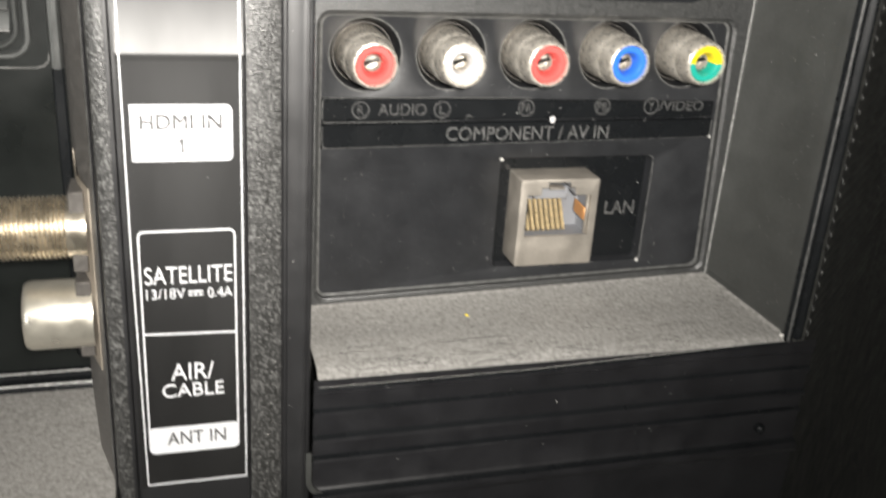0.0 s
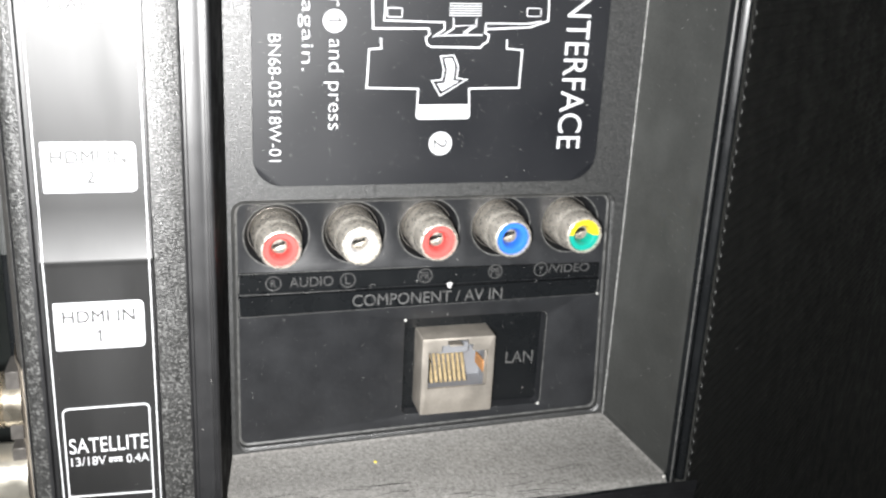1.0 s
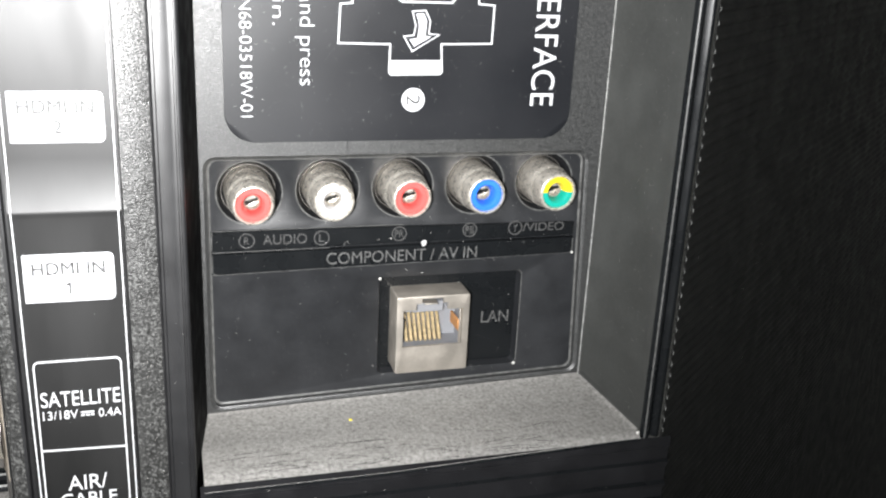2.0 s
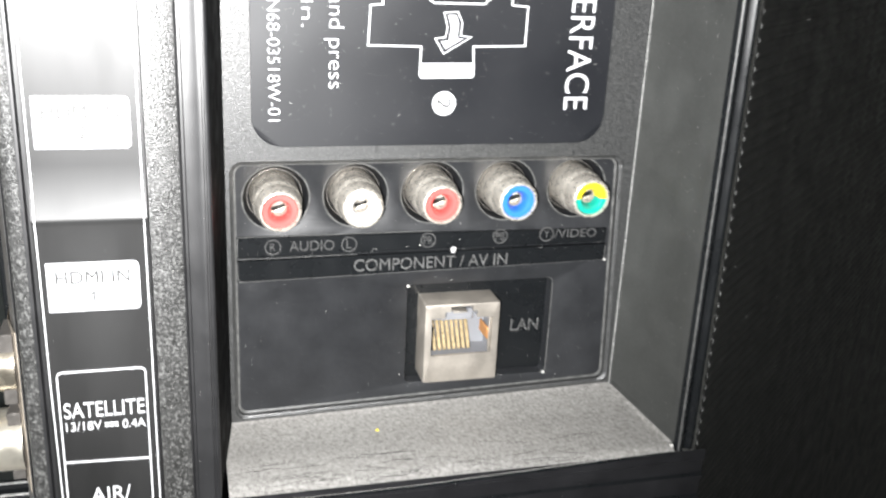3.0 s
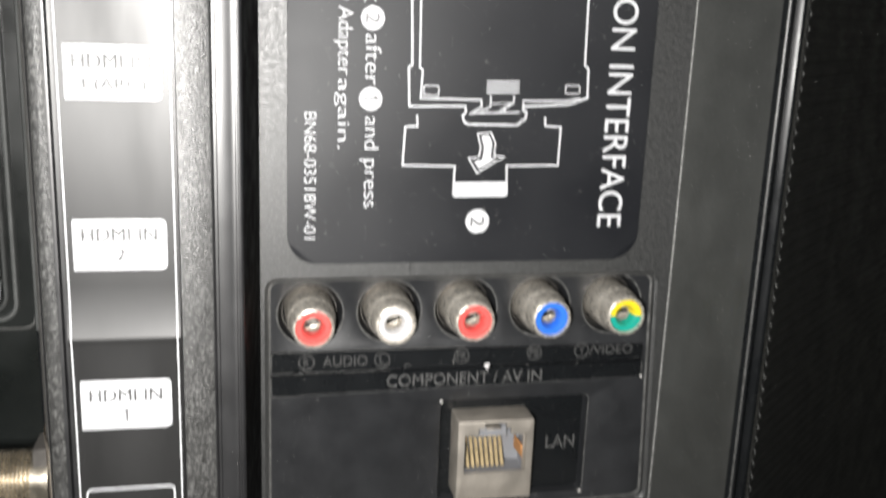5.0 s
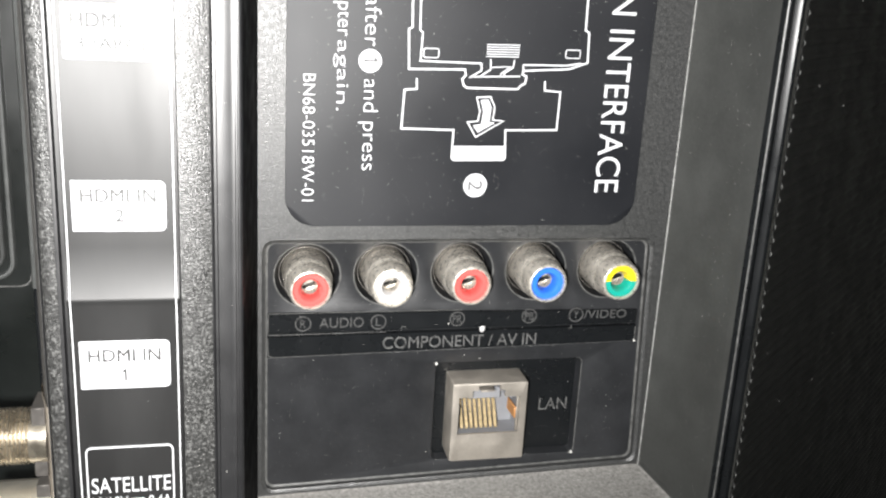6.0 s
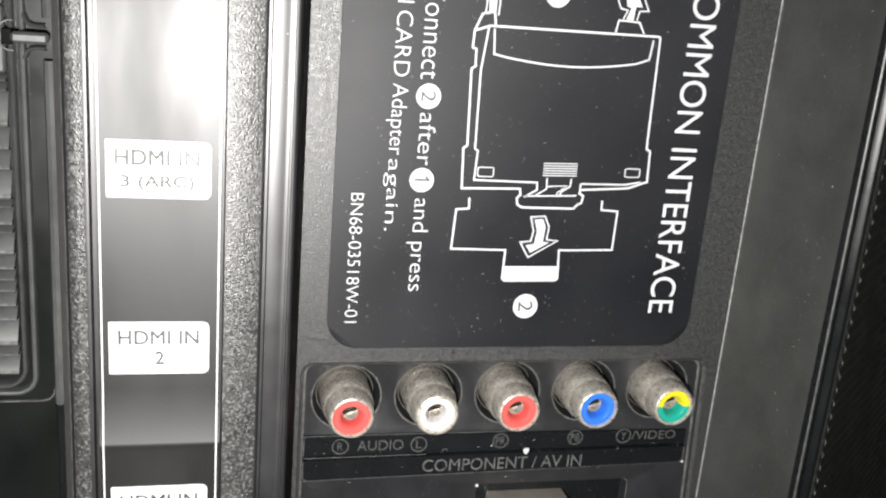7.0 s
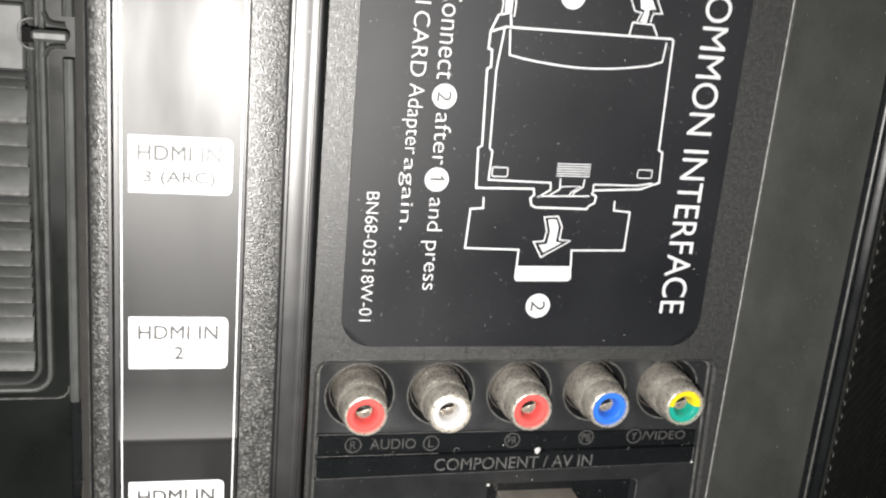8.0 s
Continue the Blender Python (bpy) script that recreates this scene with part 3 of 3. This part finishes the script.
    part("barrel", revolve(bmesh.new(), profile, n, lambda a, b, h: (h, a, b)), mat, ob)
    bm = box(bmesh.new(), -1.9, 0.2, -3.2, 3.2, -5.9, 6.3, 0.15)
    part("flange", bm, FLANGE, ob, "dark steel flange")
    return ob


thread = [(4.55, 0.3), (4.55, -2.4)]
for k in range(15):
    thread += [(4.3, -2.6 - 0.64 * k), (4.7, -2.86 - 0.64 * k), (4.7, -2.98 - 0.64 * k)]
thread += [(4.25, -12.3), (4.2, -13.0), (3.9, -13.3), (1.2, -13.3), (1.0, -11.0)]
screwed("satellite_socket", 17.4, thread, 40, BRASS, "threaded pale brass satellite socket")
screwed("aerial_socket", 3.6, [(5.2, 0.3), (5.2, -8.4), (5.1, -8.9), (4.8, -9.3), (4.2, -9.4), (3.9, -9.2), (3.9, -2.0), (0.6, -2.0), (0.5, -7.0), (0.01, -7.0)], 40, PLATED,
        "smooth round nickel aerial socket")

# ---- ventilation grille in the left well ----
grille = thing("ventilation_grille", (-45, 13, 38), "black plastic ventilation grille with louvred slats", "grille")
for off, depth, w in ((0.0, 1.6, 1.0), (-1.5, 2.2, 0.8)):
    part("frame", ridge(rounded(-80.0, -17.9 + off, 37.6 - off, 190.0, 3.0), w, 13.0, depth, True), VENT, grille)
SLATS = [41.3, 44.7, 46.3, 50.8, 53.2, 55.7, 57.6, 59.4, 61.9, 65.5, 66.7, 69.6, 70.8, 75.5, 78.7, 82.2, 87.7, 89.2, 90.4]
SLATS += [100.6 + 3.4 * i for i in range(11)]
slat = None
for z, above in zip(SLATS, SLATS[1:]):
    if 90.0 < z < 100.0:
        continue
    if slat is None:
        # highlight on each slat's lip painted as a paler edge
        prof = [(12.9, 0.0), (10.9, 0.05), (10.6, 0.25), (10.7, 0.6), (12.4, 2.3), (12.9, 2.45)]
        slat = part("slat", sweep(bmesh.new(), prof, along_x, -78.0, -20.2, lambda k: 1 if k in (1, 2) else 0), [VENT, EDGE], grille)
        again = slat
    else:
        again = new("slat", slat.data)
        again.parent = grille
        again.location = slat.location.copy()
    again.location.z = -ORIGIN[grille.name].z + z * 0.001
    again.scale.z = (above - z) / 2.5
bm = bmesh.new()
box(bm, -78.0, -20.2, 11.0, 12.9, 90.4, 100.4, 0.4)
part("plain_band", bm, VENT, grille)
bm = bmesh.new()
box(bm, -19.0, -13.7, 8.8, 10.4, 95.2, 96.9, 0.45)
part("latch", bm, VENT, grille, "small black plastic latch tongue")
for z, bend in ((94.4, -1.6), (97.7, 1.6)):
    part("latch_guide", ridge([(-17.6, z + bend), (-17.2, z + bend * 0.4), (-16.6, z + bend * 0.1), (-15.8, z), (-14.5, z)], 0.7, 13.0, 2.2), VENT, grille)
# black block stands in for the slot's shade
part("latch_slot", box(bmesh.new(), -20.4, -18.9, 9.6, 11.2, 94.9, 97.2, 0.1), INNER, grille, "dark slot behind the latch")
bm = ridge([(-18.9, 98.4), (-19.7, 98.35), (-20.5, 97.9), (-20.9, 97.2), (-20.95, 95.3), (-20.6, 94.5), (-19.8, 94.0), (-18.9, 93.9)], 0.4, 11.0, 0.4)
part("latch_rim", bm, VENT, grille)

# ---- label strip on the rib ----
strip = thing("port_label_strip", (4, -20.7, -20), "glossy black label strip with white port labels", "label")


def film_y(z):
    """The strip's film lies flat above, bulges forward over a short stretch and lies flat again below."""
    if z > 53.0:
        return -20.70
    if z > 45.0:
        s = (53.0 - z) / 8.0
        return -20.70 - 0.80 * s * s
    if z > 44.2:
        s = (45.0 - z) / 0.8
        return -21.5 + 0.10 * s
    return -21.4 + 0.35 * (1.0 - math.exp(-(44.2 - z) / 4.5))


bm = bmesh.new()
zs = [-20.6 + 64.6 * i / 40 for i in range(40)] + [44.0 + 0.25 * i for i in range(40)] + [54.0, TOP]
prof = [(film_y(z), z) for z in zs]
sweep(bm, [(-20.3, zs[0])] + prof, along_x, -4.0, 11.8)
part("film", bm, STRIP, strip)
for x in (-3.55, 11.35):
    bm = bmesh.new()
    line = [-20.32] + [z for z in zs if z >= -20.1]
    rows = [[bm.verts.new((x + dx + (0.4 * max(0.0, min(1.0, (20.0 - z) / 40.0)) if x < 0 else 0.0), film_y(z) - 0.04, z)) for z in line] for dx in (-0.1, 0.1)]
    for i in range(len(line) - 1):
        bm.faces.new((rows[0][i], rows[1][i], rows[1][i + 1], rows[0][i + 1]))
    part("border_line", bm, PRINT, strip)
part("border_line", stroke([(-3.02, -20.2), (11.22, -20.2)], 0.28, film_y(-20.2), thick=0.04), PRINT, strip)


def tab(x0, x1, z0, z1, r):
    """Label outline: square at one end, rounded at the other."""
    return [p for p in rounded(x0, x1, z0, z1, r, 4) if p[0] > x0 + r] + [(x0 + 0.12, z0), (x0, z0 + 0.12), (x0, z1 - 0.12), (x0 + 0.12, z1)]


def port_label(z0, z1, lines):
    y = film_y((z0 + z1) / 2) - (0.14 if z0 < 45 else 0.02)
    lab = part("port_label", slab(sorted(tab(-2.7, 10.25, z0, z1, 0.85), key=lambda p: math.atan2(p[1] - (z0 + z1) / 2, p[0] - 3.8)), y - 0.06, y + 0.25, 0.03), PRINT, strip, "white rounded label with dark lettering")
    for body, x, z, w, h in lines:
        if body == "1":
            part("letter", stroke([(x - 0.35, z + h - 0.45), (x + 0.2, z + h - 0.1), (x + 0.2, z)], 0.32, y - 0.075, thick=0.03), INK, lab)
        else:
            write(lab, INK, body, x, z, w, h, y - 0.075, thick=0.02, bold=0.018, space=1.02)
    return lab


port_label(30.8, 38.5, [("HDMI IN", -1.5, 35.2, 10.4, 2.0), ("1", 3.55, 32.0, 0.42, 1.9)])
port_label(55.3, 62.8, [("HDMI IN", -1.5, 59.6, 10.4, 2.0), ("2", 3.2, 56.7, 1.2, 1.9)])
port_label(79.7, 87.2, [("HDMI IN", -1.6, 84.0, 10.4, 2.0), ("3 (ARC)", -0.9, 80.7, 9.0, 2.0)])
y = film_y(0.0) - 0.12
box_bm = stroke(rounded(-2.55, 10.25, -14.5, 20.9, 0.8, 4), 0.24, film_y(10), closed=True, thick=0.25)
frame_line = part("aerial_box", box_bm, PRINT, strip, "white outlined box for the aerial sockets")
part("divider", stroke([(-2.5, 5.35), (10.2, 4.95)], 0.24, film_y(5.0), thick=0.2), PRINT, strip)
for body, x, z, w, h in (("SATELLITE", -2.0, 13.0, 11.8, 2.6), ("13/18V", -1.9, 10.75, 5.2, 1.5), ("0.4A", 6.4, 10.65, 3.4, 1.5), ("AIR/", 0.9, -2.4, 6.0, 2.7), ("CABLE", -0.4, -5.2, 8.7, 2.2)):
    write(strip, PRINT, body, x, z, w, h, film_y(z) - 0.02, thick=0.12)
for dz in (0.0, 0.45):
    bm = bmesh.new()
    if dz:
        box(bm, 3.75, 5.75, film_y(11) - 0.12, film_y(11), 11.55, 11.8)
    else:
        for q in range(3):
            box(bm, 3.75 + 0.72 * q, 4.3 + 0.72 * q, film_y(11) - 0.12, film_y(11), 11.05, 11.3)
    part("current_mark", bm, PRINT, strip)
lab = part("port_label", slab(rounded(-2.45, 10.2, -14.5, -10.3, 0.5, 4), film_y(-12) - 0.12, film_y(-12) + 0.1, 0.03), PRINT, strip, "white label with dark lettering")
write(lab, INK, "ANT IN", -0.1, -13.3, 8.5, 2.2, film_y(-12) - 0.135, thick=0.02, bold=0.01, space=1.02)

# ---- instruction sticker in the right well ----
card = thing("instruction_sticker", (61, 0, 50.6), "black printed sticker with white drawing and lettering", "sticker")
part("film", slab(rounded(28.5, 92.3, 50.1, 140.0, 5.2, 8), -0.12, 0.05, 0.06), STICKER, card)
SY = -0.125


def line(points, width=0.5, closed=False, name="drawn_line"):
    part(name, stroke(points, width * 0.7, SY, closed, 0.03), PRINT, card)


def words(body, x, z, length, height, space=1.0, mat=None, y=SY):
    write(card, mat or PRINT, body, x, z, length, height, y, True, 0.03, space, -0.012 if mat is None and height < 4 else 0.0)


def disc(x, z, r, digit):
    part("numbered_disc", slab(circle(x, z, r, 36), SY - 0.03, SY), PRINT, card)
    if digit == "1":
        part("letter", stroke([(x + 0.6, z + 0.6), (x + 1.1, z + 0.05), (x - 1.1, z + 0.05)], 0.36, SY - 0.045, thick=0.03), INK, card)
    elif digit:
        wide = 0.84 if digit == "2" else 0.34
        words(digit, x - r * 0.58, z + r * wide / 2, r * wide, r * 1.16, mat=INK, y=SY - 0.045)


words("COMMON INTERFACE", 84.1, 114.6, 58.3, 4.6)
words("Connect", 40.9, 108.6, 14.2, 3.1)
disc(42.4, 91.8, 1.95, "2")
words("after", 41.3, 89.2, 8.2, 2.6)
disc(42.3, 78.6, 1.95, "1")
words("and press", 40.6, 75.6, 15.5, 3.3)
words("CI", 36.7, 108.6, 3.1, 2.45)
words("CARD", 36.7, 104.3, 9.7, 2.45)
words("Adapter", 36.0, 93.5, 11.0, 3.15)
words("again.", 36.2, 81.8, 11.6, 2.5)
words("BN68-03518W-01", 31.3, 76.2, 21.6, 2.0)
disc(61.7, 57.5, 2.15, "2")
disc(61.5, 108.4, 2.0, "")
# card outline, outer and inner
line([(51.9, 105.2), (49.8, 104.7), (48.8, 102.2), (48.7, 99.6), (49.3, 99.4), (49.4, 96.8), (48.8, 96.4), (49.2, 84.4), (48.6, 84.0), (48.9, 77.5), (58.6, 77.7), (58.8, 76.7), (58.2, 76.1), (58.5, 75.0), (59.2, 74.6),
      (68.2, 74.6), (68.6, 75.2), (69.4, 75.6), (69.6, 76.8), (68.8, 77.2), (69.1, 77.8), (77.2, 78.3), (80.5, 79.5), (80.3, 84.6), (79.6, 85.0), (79.3, 103.0)], 0.48)
line([(51.0, 102.8), (50.3, 96.3), (50.5, 84.0), (51.0, 83.6), (50.8, 78.9), (61.4, 78.8), (61.5, 77.6), (59.4, 76.3)], 0.42)
line([(49.0, 102.2), (51.2, 103.0), (78.9, 103.1), (79.3, 103.0)], 0.5)
line([(51.7, 105.2), (52.0, 103.2)], 0.5)
lens = [(51.9, 102.6), (52.2, 98.8)] + [(52.2 + 25.7 * s, 98.8 - 1.5 * math.sin(math.pi * (s * 0.92 + 0.02)) + 0.5 * s) for s in [i / 12 for i in range(1, 12)]] + [(77.9, 99.4), (78.2, 102.5)]
line(lens, 0.42)
line([(68.9, 78.8), (76.7, 78.9), (79.3, 79.4)], 0.4)
line([(68.9, 78.8), (68.9, 77.4)], 0.4)
for z in (82.0, 81.6, 81.2, 80.8, 80.4, 80.0):
    line([(62.2, z), (68.0, z + 0.1)], 0.24)
line([(63.0, 79.6), (63.1, 77.8), (61.4, 76.7)], 0.36)
line([(67.2, 79.6), (67.1, 78.3), (65.6, 77.3), (65.5, 76.8)], 0.36)
line([(63.2, 78.2), (66.6, 78.4), (65.0, 77.2), (64.9, 76.7)], 0.3)
line([(59.5, 76.5), (68.4, 76.8)], 0.36)
line(rounded(51.3, 53.9, 79.5, 81.0, 0.3, 3), 0.26, True)
line(rounded(76.4, 79.0, 80.2, 81.6, 0.3, 3), 0.26, True)
line([(50.3, 76.0), (50.4, 74.2), (48.3, 74.0), (48.0, 67.4), (57.2, 67.3), (57.1, 62.4), (57.5, 62.0), (66.4, 62.1), (66.8, 62.5), (66.5, 67.4), (75.9, 67.6), (76.0, 74.3), (73.1, 74.5), (73.0, 76.1)], 0.45)
part("filled_bar", slab([(66.6, 64.6), (57.35, 64.5), (57.35, 62.2), (66.6, 62.2)], SY - 0.028, SY), PRINT, card)
ARROW = [(61.0, 73.0), (61.7, 70.6), (61.4, 68.9), (59.6, 68.7), (61.2, 66.1), (66.0, 69.0), (64.1, 69.2), (64.3, 71.4), (63.4, 73.2)]
line(ARROW, 0.34, True)
part("arrow", slab([(61.7, 72.6), (62.3, 70.6), (62.0, 68.4), (60.6, 68.2), (61.5, 66.9), (64.6, 68.7), (63.5, 68.8), (63.7, 71.4), (63.1, 72.7)], SY - 0.028, SY), PRINT, card)
line([(50.2, 104.6), (50.4, 106.4), (50.0, 108.2)], 0.34)
line([(52.3, 104.6), (52.4, 106.6), (52.2, 108.2)], 0.34)
part("arrow", slab([(50.8, 105.0), (51.9, 104.9), (51.9, 108.0), (50.6, 108.0)], SY - 0.028, SY), PRINT, card)
line([(71.6, 103.3), (71.9, 105.2), (75.4, 105.1), (76.4, 103.4)], 0.4)
line([(72.6, 105.4), (73.2, 106.8), (72.0, 107.0), (71.0, 109.0)], 0.34)
line([(74.9, 105.4), (75.2, 106.8), (76.7, 106.9), (75.6, 109.0)], 0.34)
part("arrow", slab([(74.3, 105.3), (74.5, 107.4), (75.6, 107.4), (74.6, 109.2), (72.6, 109.2), (73.0, 107.4), (73.7, 107.2), (73.1, 105.4)], SY - 0.028, SY), PRINT, card)

# ---- embossed legends on the terminal plate ----
def bar(z0l, z0r, z1l, z1r, y):
    bm = slab([(95.9, z1r), (25.6, z1l), (25.6, z0l), (95.9, z0r)], y, 1.6, 0.25)
    return bm


legend = thing("socket_legend", (61, 1.5, 26), "embossed black legend bars under the phono jacks", "legend")
part("bar", bar(29.8, 30.2, 33.8, 32.9, 0.75), GLOSS, legend)
part("bar", bar(25.4, 26.5, 29.5, 29.9, 0.45), GLOSS, legend)
# light caught on the bars' edges, drawn as thin pale strips
part("bar_edge", stroke([(25.7, 25.5), (95.9, 26.6)], 0.16, 0.7, thick=0.12), EDGE, legend)
part("bar_edge", stroke([(25.7, 33.75), (61.0, 33.72)], 0.12, 0.9, thick=0.10), EDGE, legend)
part("bar_edge", stroke([(25.7, 29.75), (47.0, 29.85)], 0.12, 0.7, thick=0.10), EDGE, legend)
part("bar_edge", stroke([(25.9, 33.5), (25.75, 33.2), (25.72, 30.1)], 0.13, 0.78, thick=0.10), EDGE, legend)
part("bar_edge", stroke([(25.72, 29.3), (25.72, 26.2), (26.1, 25.7), (26.8, 25.55)], 0.13, 0.55, thick=0.12), EDGE, legend)
part("bar_edge", stroke([(95.7, 29.6), (95.75, 27.2), (95.4, 26.75)], 0.16, 0.5, thick=0.14), EDGE, legend)
EY = 0.73


def emboss(body, x, z, w, h, y=EY, mat=EMBOSS):
    write(legend, mat, body, x, z, w, h, y, thick=0.14)


def ringed(x, z, body):
    part("ring", stroke(circle(x, z, 1.35, 28), 0.22, EY, True, 0.14), EMBOSS, legend)
    if body:
        wide = 0.5 if len(body) == 1 else 0.85
        emboss(body, x - wide, z - 0.75, 2 * wide, 1.5)


ringed(31.9, 31.8, "R")
emboss("AUDIO", 34.8, 30.9, 8.0, 1.9)
ringed(45.5, 31.8, "L")
ringed(60.2, 32.0, "PR")
ringed(74.1, 32.2, "PB")
ringed(83.4, 32.2, "Y")
emboss("/VIDEO", 85.0, 31.4, 8.6, 1.7)
emboss("COMPONENT / AV IN", 46.4, 26.6, 29.3, 2.3, 0.43, EMBOSS_PALE)
write(legend, EMBOSS_PALE, "LAN", 78.5, 11.3, 5.8, 2.5, 3.38, thick=0.14)

# ---- dust ----
rng = random.Random(7)


def specks(name, n, spot, size, mat, words):
    bm = bmesh.new()
    for _ in range(n):
        c, r = Vector(spot()), rng.uniform(*size)
        ax = [Vector((rng.uniform(-1, 1), rng.uniform(-1, 1), rng.uniform(-1, 1))).normalized() * r * rng.uniform(0.6, 1.5) for _ in range(4)]
        if rng.random() < 0.35:
            # a short fibre rather than a grain
            lean = rng.uniform(0, math.pi)
            along = Vector((math.cos(lean), 0, math.sin(lean)))
            ax = [a * 0.55 + along * a.dot(along) * rng.uniform(1.5, 3.5) for a in ax]
        vs = [bm.verts.new(c + a) for a in ax]
        for t in ((0, 1, 2), (0, 1, 3), (0, 2, 3), (1, 2, 3)):
            bm.faces.new([vs[i] for i in t])
    bmesh.ops.recalc_face_normals(bm, faces=bm.faces)
    return tagged(new(name, mesh_of(name, bm, mat)), words, "dust", "", "stuff")


U = rng.uniform


def on_side():
    s = U(0.02, 0.98)
    return (100.1 + 3.6 * s, -0.9 - 17.8 * s, U(0, 110))


specks("dust_on_sticker", 900, lambda: (U(30, 92), -0.14, U(51, 112)), (0.03, 0.13), GREYDUST, "fine pale dust specks on the sticker")
specks("dust_on_plate", 320, lambda: (U(26, 96), 1.45, U(0, 46)), (0.025, 0.11), GREYDUST, "fine pale dust specks on the terminal plate")
specks("dust_on_legend", 140, lambda: (U(26, 95.5), 0.45 if U(0, 1) > 0.5 else 0.7, U(26, 33)), (0.03, 0.13), GREYDUST, "fine pale dust specks on the legend bars")
specks("fine_dust_on_sticker", 1300, lambda: (U(30, 92), -0.13, U(51, 112)), (0.02, 0.065), GREYDUST, "very fine pale dust on the sticker")
specks("fine_dust_on_plate", 1200, lambda: (U(26, 96), 1.48, U(0, 46)), (0.02, 0.07), GREYDUST, "very fine pale dust on the terminal plate")
specks("bright_dust_on_sticker", 130, lambda: (U(30, 91), -0.14, U(51, 112)), (0.03, 0.10), DUST, "scattered bright dust grains on the sticker")
specks("bright_dust_on_plate", 90, lambda: (U(26, 96), 1.45, U(0, 46)), (0.03, 0.10), DUST, "scattered bright dust grains on the terminal plate")
specks("bright_dust_on_side", 170, on_side, (0.03, 0.10), DUST, "scattered bright dust grains on the side wall")
# dust on the rib, plus specks standing in for glints of its grain
specks("dust_and_glints_on_rib", 300, lambda: (U(12.4, 16.2) if U(0, 1) > 0.1 else U(17.5, 20.2), -21.3, U(-30, 110)), (0.03, 0.075), DUST, "pale dust specks and painted grain glints on the rib")
specks("dust_on_strip", 50, lambda: (U(-3.4, 11.2), -21.3, U(-18, 42)), (0.02, 0.06), DUST, "fine pale dust specks on the label strip")
specks("dust_on_flank", 60, lambda: (lambda x: (x, -20.3 + 0.85 * (x - 109.0), U(-30, 110)))(U(110.5, 150)), (0.04, 0.12), DUST, "pale dust specks on the ribbed cover")


specks("dust_on_side", 1000, on_side, (0.025, 0.11), GREYDUST, "fine pale dust specks on the side wall")
specks("dust_on_front", 36, lambda: (U(25, 104), -21.5, U(-24, -5)), (0.04, 0.14), DUST, "pale dust specks on the stepped front")
# a curled fibre and a few brighter grains caught on the plate and in the pocket's corners
bm = stroke([(50.1 + 0.6 * math.cos(a) * (1 - 0.08 * a), 30.3 + 0.6 * math.sin(a)) for a in [0.3 + 0.35 * i for i in range(10)]], 0.11, 0.42, thick=0.12)
tagged(new("lint_fibre", mesh_of("lint_fibre", bm, EMBOSS_PALE)), "pale curled lint fibre caught on the legend bar", "fibre")
bm = bmesh.new()
for x, y, z, r in ((56.9, 1.4, 22.8, 0.32), (85.5, 1.4, 2.6, 0.34), (95.8, 0.5, 26.6, 0.28), (48.0, 0.6, 29.3, 0.16), (58.6, 0.6, 31.1, 0.14)):
    bmesh.ops.create_icosphere(bm, subdivisions=1, radius=r, matrix=Matrix.Translation((x, y, z)))
tagged(new("bright_grains", mesh_of("bright_grains", bm, DUST)), "bright grains of grit in the plate's corners", "grit", "", "stuff")
# fine scratches through the dust along the ledge's front
bm = bmesh.new()
for _ in range(70):
    x, y, length = U(23.5, 84), -20.6 + 7.5 * U(0, 1) ** 1.8, U(2.5, 13)
    wide, turn, bend = U(0.025, 0.09), U(-0.22, 0.10), U(-0.02, 0.02)
    pair = None
    for i in range(9):
        u = length * i / 8
        px, py = x + u, max(-20.9, min(-2.0, y + turn * u + bend * u * u + U(-0.06, 0.06)))
        pz = tilted(py, -1.55 - 1.75 * (-0.6 - py) / 19.6 if py > -20.2 else -3.32 - 0.4 * (-20.2 - py), px)[2] + 0.05
        if px > 103:
            break
        w = wide * math.sin(math.pi * (0.06 + 0.88 * i / 8))
        now = bm.verts.new((px, py - w, pz)), bm.verts.new((px, py + w, pz))
        if pair:
            bm.faces.new((pair[0], now[0], now[1], pair[1]))
        pair = now
tagged(new("scratches_on_ledge", mesh_of("scratches_on_ledge", bm, GLOSS)), "fine dark scratches through the dust on the ledge", "scratches", "", "stuff")
bm = bmesh.new()
bmesh.ops.create_icosphere(bm, subdivisions=2, radius=0.62)
for v in bm.verts:
    v.co = Vector((65.0 + v.co.x * (1.1 if v.co.z > 0 else 0.8), 0.3 + v.co.y * 0.6, 30.0 + v.co.z)) + v.co * 0.15 * noise.noise(v.co * 3)
dot = new("foam_crumb", mesh_of("foam_crumb", bm, WHITE))
tagged(dot, "white foam crumb stuck to the legend bar", "crumb")

bm = bmesh.new()
bmesh.ops.create_icosphere(bm, subdivisions=2, radius=0.27)
for v in bm.verts:
    v.co = Vector((50.0 + v.co.x * 1.3, -7.1 + v.co.y, -2.25 + v.co.z * 0.7)) + v.co * 0.4 * noise.noise(v.co * 5)
dot = new("yellow_crumb", mesh_of("yellow_crumb", bm, YELLOW))
tagged(dot, "tiny yellow plastic crumb lying in the ledge dust", "crumb")

# small pale lump added in place of the corner's white highlight
bm = bmesh.new()
bmesh.ops.create_icosphere(bm, subdivisions=2, radius=0.36)
for v in bm.verts:
    v.co = Vector((103.5 + v.co.x, -20.7 + v.co.y * 0.8, -3.2 + v.co.z * 0.8)) + v.co * 0.3 * noise.noise(v.co * 5)
dot = new("corner_glint", mesh_of("corner_glint", bm, DUST))
tagged(dot, "pale speck standing in for the highlight at the ledge's front corner", "crumb")
